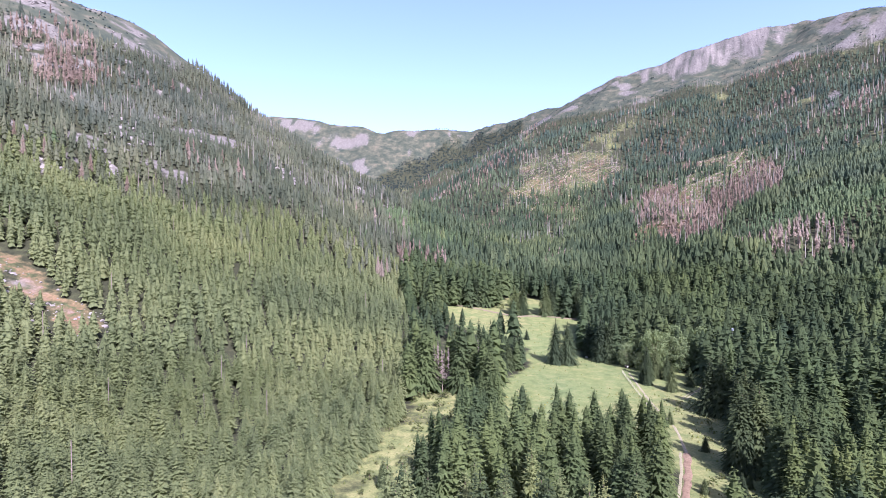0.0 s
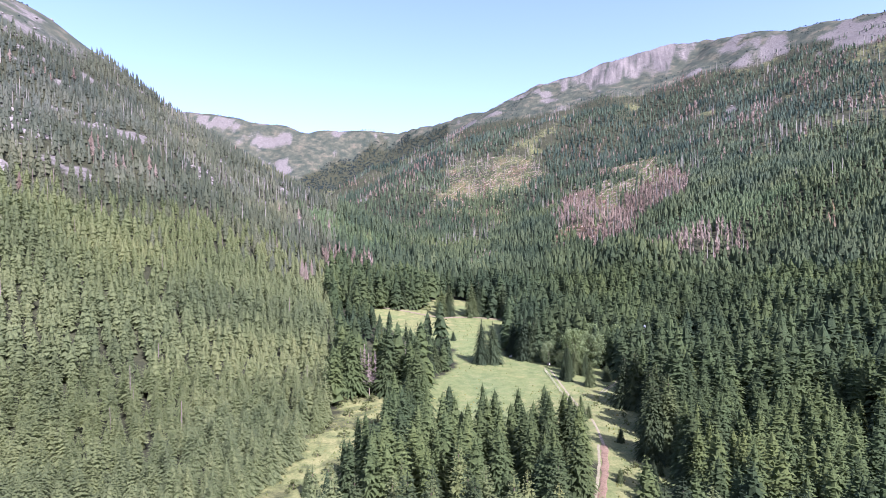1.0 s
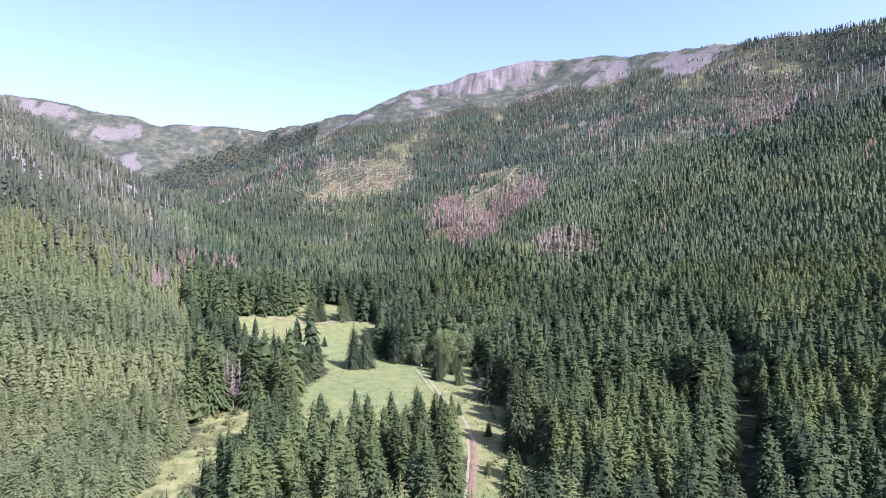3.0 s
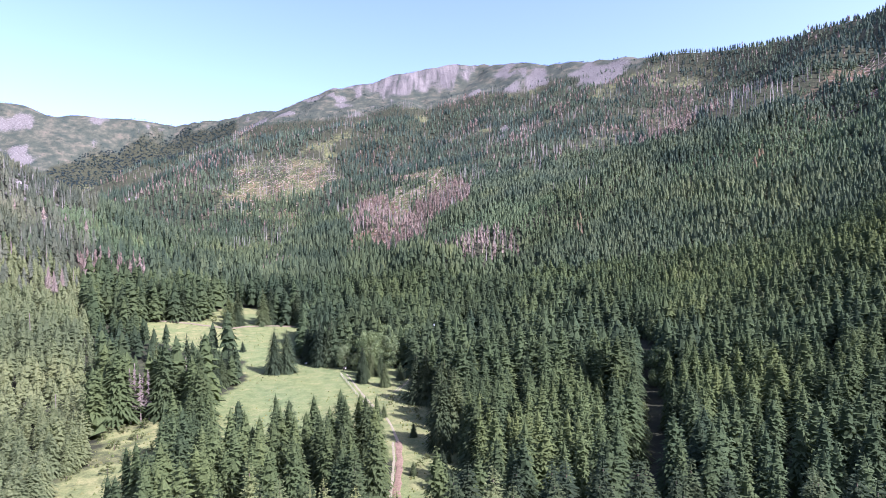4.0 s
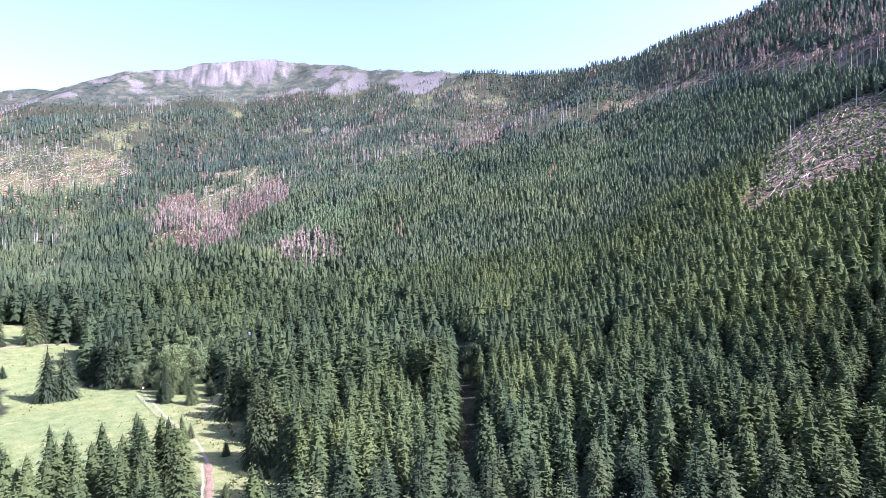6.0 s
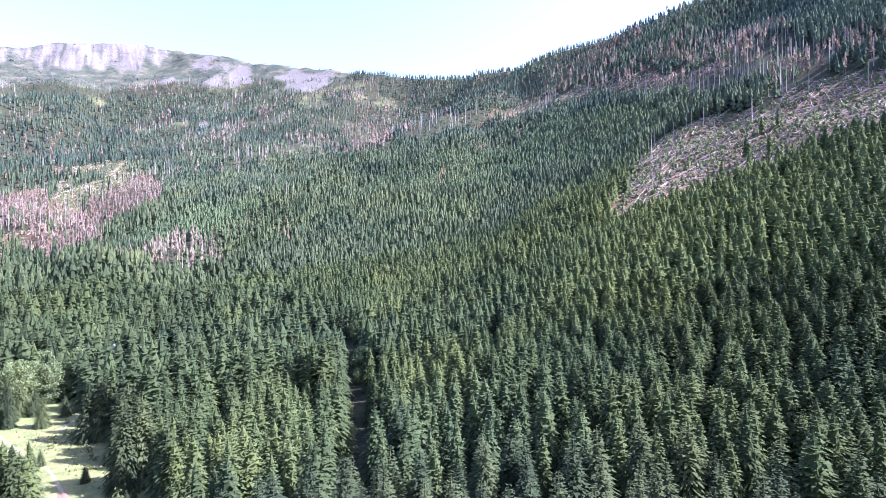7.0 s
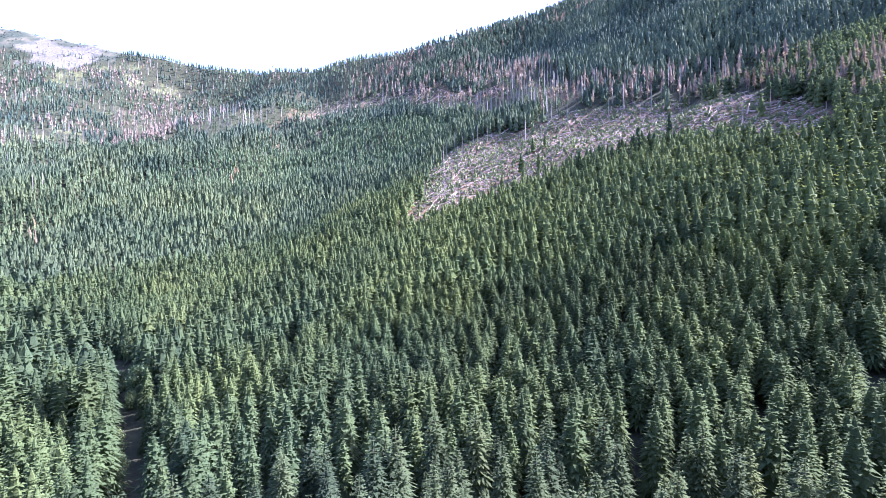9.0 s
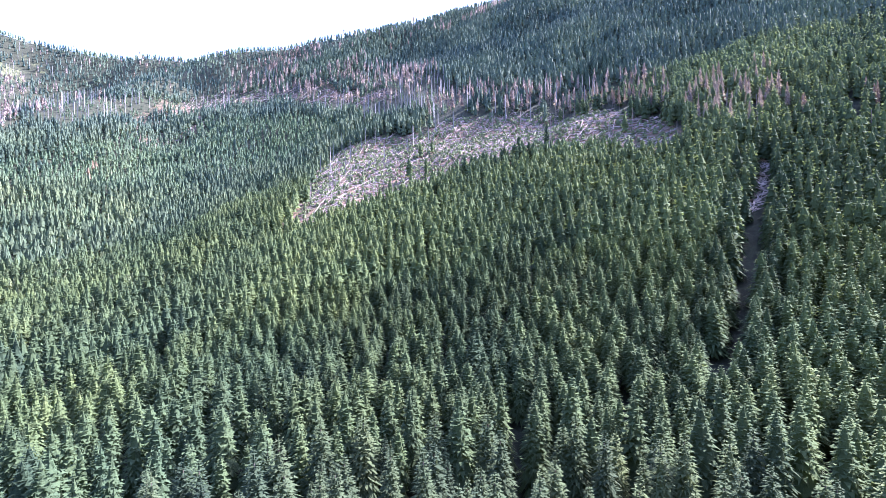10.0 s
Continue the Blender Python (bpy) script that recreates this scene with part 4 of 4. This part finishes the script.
# Free-standing spruces on and round the meadow: x, y, height.
PAIR = ((56, 267, 23.5), (61.5, 265.5, 22))
EDGE = ((77, 283, 21), (80, 272, 24), (84, 269, 22), (87, 274, 24), (96, 185, 22), (93, 187, 20), (99, 180, 21), (88, 160, 21), (92, 163, 22), (91, 157, 19), (11, 408, 26), (25, 405, 25), (31, 409, 27), (51, 381, 22), (57, 384, 24),
        (73, 381, 26), (79, 384, 27), (88, 381, 25), (95, 375, 26), (89, 332, 24), (93, 336, 25), (85, 229, 9), (89, 233, 12), (94, 237, 13), (97, 233, 11), (91, 240, 14), (78, 140, 23), (82, 139, 24), (80.5, 143, 21))
GROVE = ((17, 259, 23), (22, 250, 24), (26, 244, 18), (30, 250, 16), (34, 258, 17), (37, 268, 15), (28, 268, 20), (5, 247, 22), (12, 240, 21), (19, 240, 20), (40, 277, 13), (9, 256, 19))
SMALL = ((49, 316, 6.5), (86, 226, 9), (92, 216, 11), (102, 222, 8), (68, 173, 8), (72, 176, 6), (75, 178, 5), (75, 154, 5), (71, 128, 5), (74, 130, 4), (-16, 134, 7), (62, 128, 4))
for places, label, group in ((PAIR, "bushy dark spruce standing free in the meadow", "pair of meadow spruces"), (EDGE, "tall spruce with low branches at the meadow's edge", "edge spruces"),
                             (GROVE, "tall spruce in the grove beside the meadow", "grove spruces"), (SMALL, "small spruce growing in the grass", "small spruces")):
    for x, y, tall in places:
        model = broad_low[rng.randint(3)] if group != "grove spruces" else mature[rng.randint(7)]
        place(model, x, y, float(height(x, y)) - 0.15, tall, 1.25 if group == "small spruces" else 1.05, rng.rand() * 6.28, label, group)
for model in mature + young + broad_low:
    discard(model)


def snag_tree(seed):
    root = new("dead_spruce")
    v, f = bare(0, seed, 6)
    part("trunk", mesh_of("trunk", v * (0.6, 0.6, 1), f, STEM), root)
    r2 = np.random.RandomState(seed)
    bv, bf = [], []
    for k in range(110):
        zz, a = 0.28 + 0.7 * r2.rand(), r2.rand() * 6.28
        out = 0.13 * (1.15 - zz) * (0.5 + 0.8 * r2.rand())
        i = len(bv)
        d = 0.05 * r2.rand()
        bv += [(0, 0, zz + 0.012), (0, 0, zz - 0.008), (out * math.cos(a), out * math.sin(a), zz - d), (out * 0.6 * math.cos(a + 0.5), out * 0.6 * math.sin(a + 0.5), zz - d)]
        bf += [(i, i + 1, i + 2), (i, i + 3, i + 1)]
    part("twig_crown", mesh_of("twig_crown", np.array(bv), np.array(bf), STEM), root, "bare grey-brown twigs")["kind"] = "stuff"
    return root


snags = [snag_tree(820 + s) for s in range(3)]
for x, y, tall in ((-4, 212, 19), (-1, 213, 17), (1.5, 214, 18), (-9, 215, 17), (-6, 216, 15), (0, 217, 16), (4, 216, 15), (15, 236, 17), (-14, 212, 13), (-2.5, 215, 20)):
    m = Matrix.LocRotScale((x, y, float(height(x, y)) - 0.1), Euler((0, 0, rng.rand() * 6.28)), (tall * 0.9, tall * 0.9, tall))
    tagged(copy_thing(snags[rng.randint(3)], m), "dead grey-pink spruce trunk without needles", "dead tree", "dead spruces at the clearing")
for model in snags:
    discard(model)


def leaf_crown(seed, clumps, leaves, wide, low, leaf):
    """Clumps of small leaf blades on a loose, uneven outline."""
    r2 = np.random.RandomState(seed)
    v, f = [], []
    for c in range(clumps):
        s = low + (1 - low) * r2.rand()
        a = r2.rand() * 6.28
        reach = wide * math.sin(math.pi * (0.12 + 0.82 * (s - low) / (1 - low))) ** 0.7 * (0.35 + 0.65 * r2.rand())
        cx, cy, cz = reach * math.cos(a), reach * math.sin(a), s * 0.92
        size = 0.07 + 0.06 * r2.rand()
        for k in range(leaves):
            d = r2.randn(3)
            d /= np.linalg.norm(d)
            p = np.array((cx, cy, cz)) + d * size * (0.6 + 0.5 * r2.rand())
            t1 = np.cross(d, r2.randn(3))
            t1 /= np.linalg.norm(t1)
            t2 = np.cross(d, t1)
            i = len(v)
            w = leaf * (0.7 + 0.6 * r2.rand())
            v += [p - t1 * w, p + t2 * w * 0.6, p + t1 * w, p - t2 * w * 0.6]
            f += [(i, i + 1, i + 2), (i, i + 2, i + 3)]
    v = np.array(v)
    v[:, 2] = np.maximum(v[:, 2], 0.02)
    return v, np.array(f)


def broad_tree(seed):
    root = new("broadleaf_tree")
    part("trunk", stem("trunk", 0.55, 0.022, 0.009, BARK, 7, 0.02), root)
    for k in range(5):
        a, tilt = 6.283 * k / 5 + 0.4, 0.55
        limb = part("limb", stem("limb", 0.38, 0.009, 0.003, BARK, 5), root)
        limb.matrix_basis = Matrix.Translation((0, 0, 0.28 + 0.05 * k)) @ Euler((tilt, 0, a)).to_matrix().to_4x4()
    v, f = leaf_crown(seed, 120, 40, 0.33, 0.12, 0.018)
    part("crown", mesh_of("crown", v, f, BROAD), root)
    return root


def shrub(seed):
    root = new("shrub")
    part("stem", stem("stem", 0.5, 0.03, 0.012, BARK, 5), root)
    v, f = leaf_crown(seed, 20, 16, 0.5, 0.05, 0.06)
    part("foliage", mesh_of("foliage", v, f, BUSH), root)
    return root


broads = [broad_tree(840 + s) for s in range(4)]
for x, y, tall in ((97, 247, 20), (103, 252, 18), (88, 258, 12), (94, 264, 17), (125, 256, 20), (120, 250, 16), (112, 262, 20), (108, 247, 17), (140, 236, 14), (92, 251, 9), (118, 300, 15), (60, 410, 12), (52, 408, 9),
                   (180, 143, 14), (193, 160, 8), (172, 140, 7), (219, 177, 14), (137, 117, 8), (124, 105, 7)):
    m = Matrix.LocRotScale((x, y, float(height(x, y)) - 0.1), Euler((0, 0, rng.rand() * 6.28)), (tall * 1.05, tall * 1.05, tall))
    tagged(copy_thing(broads[rng.randint(4)], m), "round-crowned pale green broadleaf tree among the spruces", "tree", "broadleaf trees")
for model in broads:
    discard(model)
shrubs = [shrub(860 + s) for s in range(4)]
SPOTS = [(-8, 138, 2.2), (-12, 146, 3), (-20, 138, 2.5), (-16, 158, 2), (-9, 172, 3.2), (-4, 178, 3), (2, 184, 3.4), (-8, 190, 3), (-2, 196, 3.6), (6, 194, 3), (8, 202, 3.2), (-6, 204, 2.8),
         (0, 206, 2.6), (-14, 180, 2.5), (4, 172, 2.4), (86, 196, 2.2), (90, 193, 2.6), (93, 196, 2), (82, 150, 1.8), (84, 168, 2.0), (80, 162, 1.4), (87, 176, 1.8), (76, 146, 1.5), (72, 124, 1.8), (78, 130, 1.6), (83, 190, 1.5), (66, 132, 2.2), (70, 136, 1.6), (63, 268, 1.2), (58, 262, 1.0), (81, 264, 1.6),
         (98, 213, 1.4), (60, 392, 3), (44, 400, 3.4), (50, 396, 2.6), (38, 403, 3), (-24, 118, 2.4), (-11, 122, 2.0)]
sx, sy, r4 = fill(CLEARING, 34, 861)
SPOTS += [(a, b, 1.0 + 1.8 * q) for a, b, q in zip(sx, sy, r4.rand(len(sx)))]
for x, y, tall in SPOTS:
    m = Matrix.LocRotScale((x, y, float(height(x, y)) - 0.05), Euler((0, 0, rng.rand() * 6.28)), (tall * 1.25, tall * 1.25, tall))
    tagged(copy_thing(shrubs[rng.randint(4)], m), "leafy green shrub in dry grass", "shrub", "shrubs in the grass")
for model in shrubs:
    discard(model)


# ---- track, fence and small built things ----
def curve_points(line, step):
    p = [Vector(q) for q in line]
    out = []
    for i in range(len(p) - 1):
        a, b, c, d = p[max(i - 1, 0)], p[i], p[i + 1], p[min(i + 2, len(p) - 1)]
        k = max(2, round((c - b).length / step))
        for j in range(k):
            s = j / k
            out.append(0.5 * ((2 * b) + (c - a) * s + (2 * a - 5 * b + 4 * c - d) * s * s + (3 * b - a - 3 * c + d) * s ** 3))
    return out + [p[-1]]


def ribbon(name, line, offsets, lifts, material, label, step=1.5, ragged=0.0):
    """A strip laid on the ground along the line, with a cross-section of offsets and lifts."""
    pts = curve_points(line, step)
    v, f, w = [], [], len(offsets)
    for i, p in enumerate(pts):
        t = (pts[min(i + 1, len(pts) - 1)] - pts[max(i - 1, 0)]).normalized()
        for k, (o, h) in enumerate(zip(offsets, lifts)):
            o += ragged * float(value_noise(np.array(i * 0.7), np.array(k * 9.3))) if k in (0, w - 1) else 0
            x, y = p.x + t.y * o, p.y - t.x * o
            v.append((x, y, float(ground_at(x, y)) + h))
    for i in range(len(pts) - 1):
        f += [(i * w + k, i * w + k + 1, (i + 1) * w + k + 1, (i + 1) * w + k) for k in range(w - 1)]
    ob = new(name, mesh_of(name, np.array(v), np.array(f), material, True))
    return tagged(ob, label, "track", kind="structure")


def ground_at(x, y):
    """The height of the ground sheet itself, between its grid points."""
    i, j = np.clip(np.searchsorted(gx, x) - 1, 0, n - 2), np.clip(np.searchsorted(gy, y) - 1, 0, n - 2)
    u, w = (x - gx[i]) / (gx[i + 1] - gx[i]), (y - gy[j]) / (gy[j + 1] - gy[j])
    a, b2, c2, d = (GZ[jj * n + ii] for jj, ii in ((j, i), (j, i + 1), (j + 1, i), (j + 1, i + 1)))
    return (a * (1 - u) + b2 * u) * (1 - w) + (c2 * (1 - u) + d * u) * w


NEAR_TRACK, FAR_TRACK = TRACK[:5], TRACK[4:]
ribbon("track", NEAR_TRACK, (-0.95, -0.7, -0.35, 0, 0.35, 0.7, 0.95), (0.0, 0.12, 0.08, 0.16, 0.08, 0.12, 0.0), GRAVEL, "reddish gravel farm track with two ruts", ragged=0.7)
ribbon("verge", [(x - 1.5, y + 0.6) for x, y in NEAR_TRACK], (-0.35, 0, 0.4), (0.02, 0.08, 0.04), PALE_GRAVEL, "pale trodden verge beside the track", ragged=0.3)
ribbon("path", FAR_TRACK, (-0.4, -0.15, 0.15, 0.4), (0.02, 0.06, 0.06, 0.02), PALE_GRAVEL, "pale trodden path along the meadow fence", ragged=0.25)
ribbon("bank", [(3, 397), (24, 394), (38, 385), (51, 376), (60, 378), (75, 376), (95, 366)], (-0.9, -0.3, 0.4, 1.1), (0.0, 0.5, 0.55, 0.1), EARTH, "pale earth bank along the head of the meadow", ragged=0.6)
for side in (-0.8, 0.8):
    ribbon("wheel_track", [(92 + side, 205), (98 + side, 212), (104 + side, 217), (111 + side, 228)], (-0.25, 0, 0.25), (0.03, 0.07, 0.03), PALE_GRAVEL, "pale wheel rut in the meadow", ragged=0.2)


def box_part(name, size, at, material, parent, turn=(0, 0, 0), label="", bevel=0.02):
    bm = bmesh.new()
    bmesh.ops.create_cube(bm, size=1)
    bmesh.ops.scale(bm, vec=size, verts=bm.verts)
    bmesh.ops.bevel(bm, geom=bm.edges[:], offset=min(bevel, min(size) * 0.3), segments=1, affect="EDGES")
    me = bpy.data.meshes.new(name)
    bm.to_mesh(me)
    bm.free()
    me.materials.append(material)
    ob = part(name, me, parent, label)
    ob.matrix_basis = pose(*at, *turn)
    return ob


fence = new("fence")
line = [q + Vector((-1.5, 0)) for q in curve_points([(74, 182), (77, 203), (83.5, 246)], 3.4)]
for i, p in enumerate(line):
    z = float(ground_at(p.x, p.y))
    box_part("post", (0.16, 0.16, 1.5), (p.x, p.y, z + 0.65), FENCE_WOOD, fence, (3 * math.sin(i * 2.3), 3 * math.cos(i * 1.7), 20 * i))
    if i:
        o = line[i - 1]
        zo = float(ground_at(o.x, o.y))
        d = Vector((p.x - o.x, p.y - o.y, z - zo))
        for h in (0.55, 1.1):
            box_part("rail", (d.length + 0.1, 0.06, 0.10), ((p.x + o.x) / 2, (p.y + o.y) / 2, (z + zo) / 2 + h), FENCE_WOOD, fence, (0, 0, math.degrees(math.atan2(d.y, d.x))))
tagged(fence, "pale wooden post-and-rail fence along the meadow path", "fence")

sign = new("information_board")
z = float(ground_at(86, 252))
sign.location = (86, 252, z)
for dx in (-0.7, 0.7):
    box_part("post", (0.14, 0.14, 2.2), (dx, 0, 1.05), DARK_BOARD, sign)
board = box_part("board", (1.6, 0.08, 1.0), (0, -0.1, 1.45), DARK_BOARD, sign, label="dark timber board")
box_part("notice", (0.5, 0.03, 0.5), (0.45, -0.07, 0.15), WHITE_PAINT, board, label="white notice sheet")
box_part("roof", (2.0, 0.7, 0.08), (0, -0.05, 2.2), DARK_BOARD, sign, (12, 0, 0))
tagged(sign, "dark timber notice board with a white sheet beside the path", "sign")
stone = new("white_stone", mesh_of("white_stone", ROCKS[2][0] * (1.2, 0.9, 1.0), ROCKS[2][1], WHITE_PAINT))
stone.location = (75, 281, float(ground_at(75, 281)) + 0.05)
tagged(stone, "pale white boulder under the meadow spruces", "rock")

# Made-up pole and box, standing in for an unidentified white spot among the treetops.
mast = new("mast")
mz = float(ground_at(140, 259))
mast.location = (140, 259, mz)
part("pole", stem("pole", 17.5, 0.16, 0.09, OLD_WOOD, 7), mast, "weathered wooden pole")
box_part("cabinet", (0.9, 0.7, 1.1), (0, -0.4, 16.9), WHITE_PAINT, mast, label="white box at the top")
tagged(mast, "invented slim pole holding an unidentified white spot above the treetops", "mast")
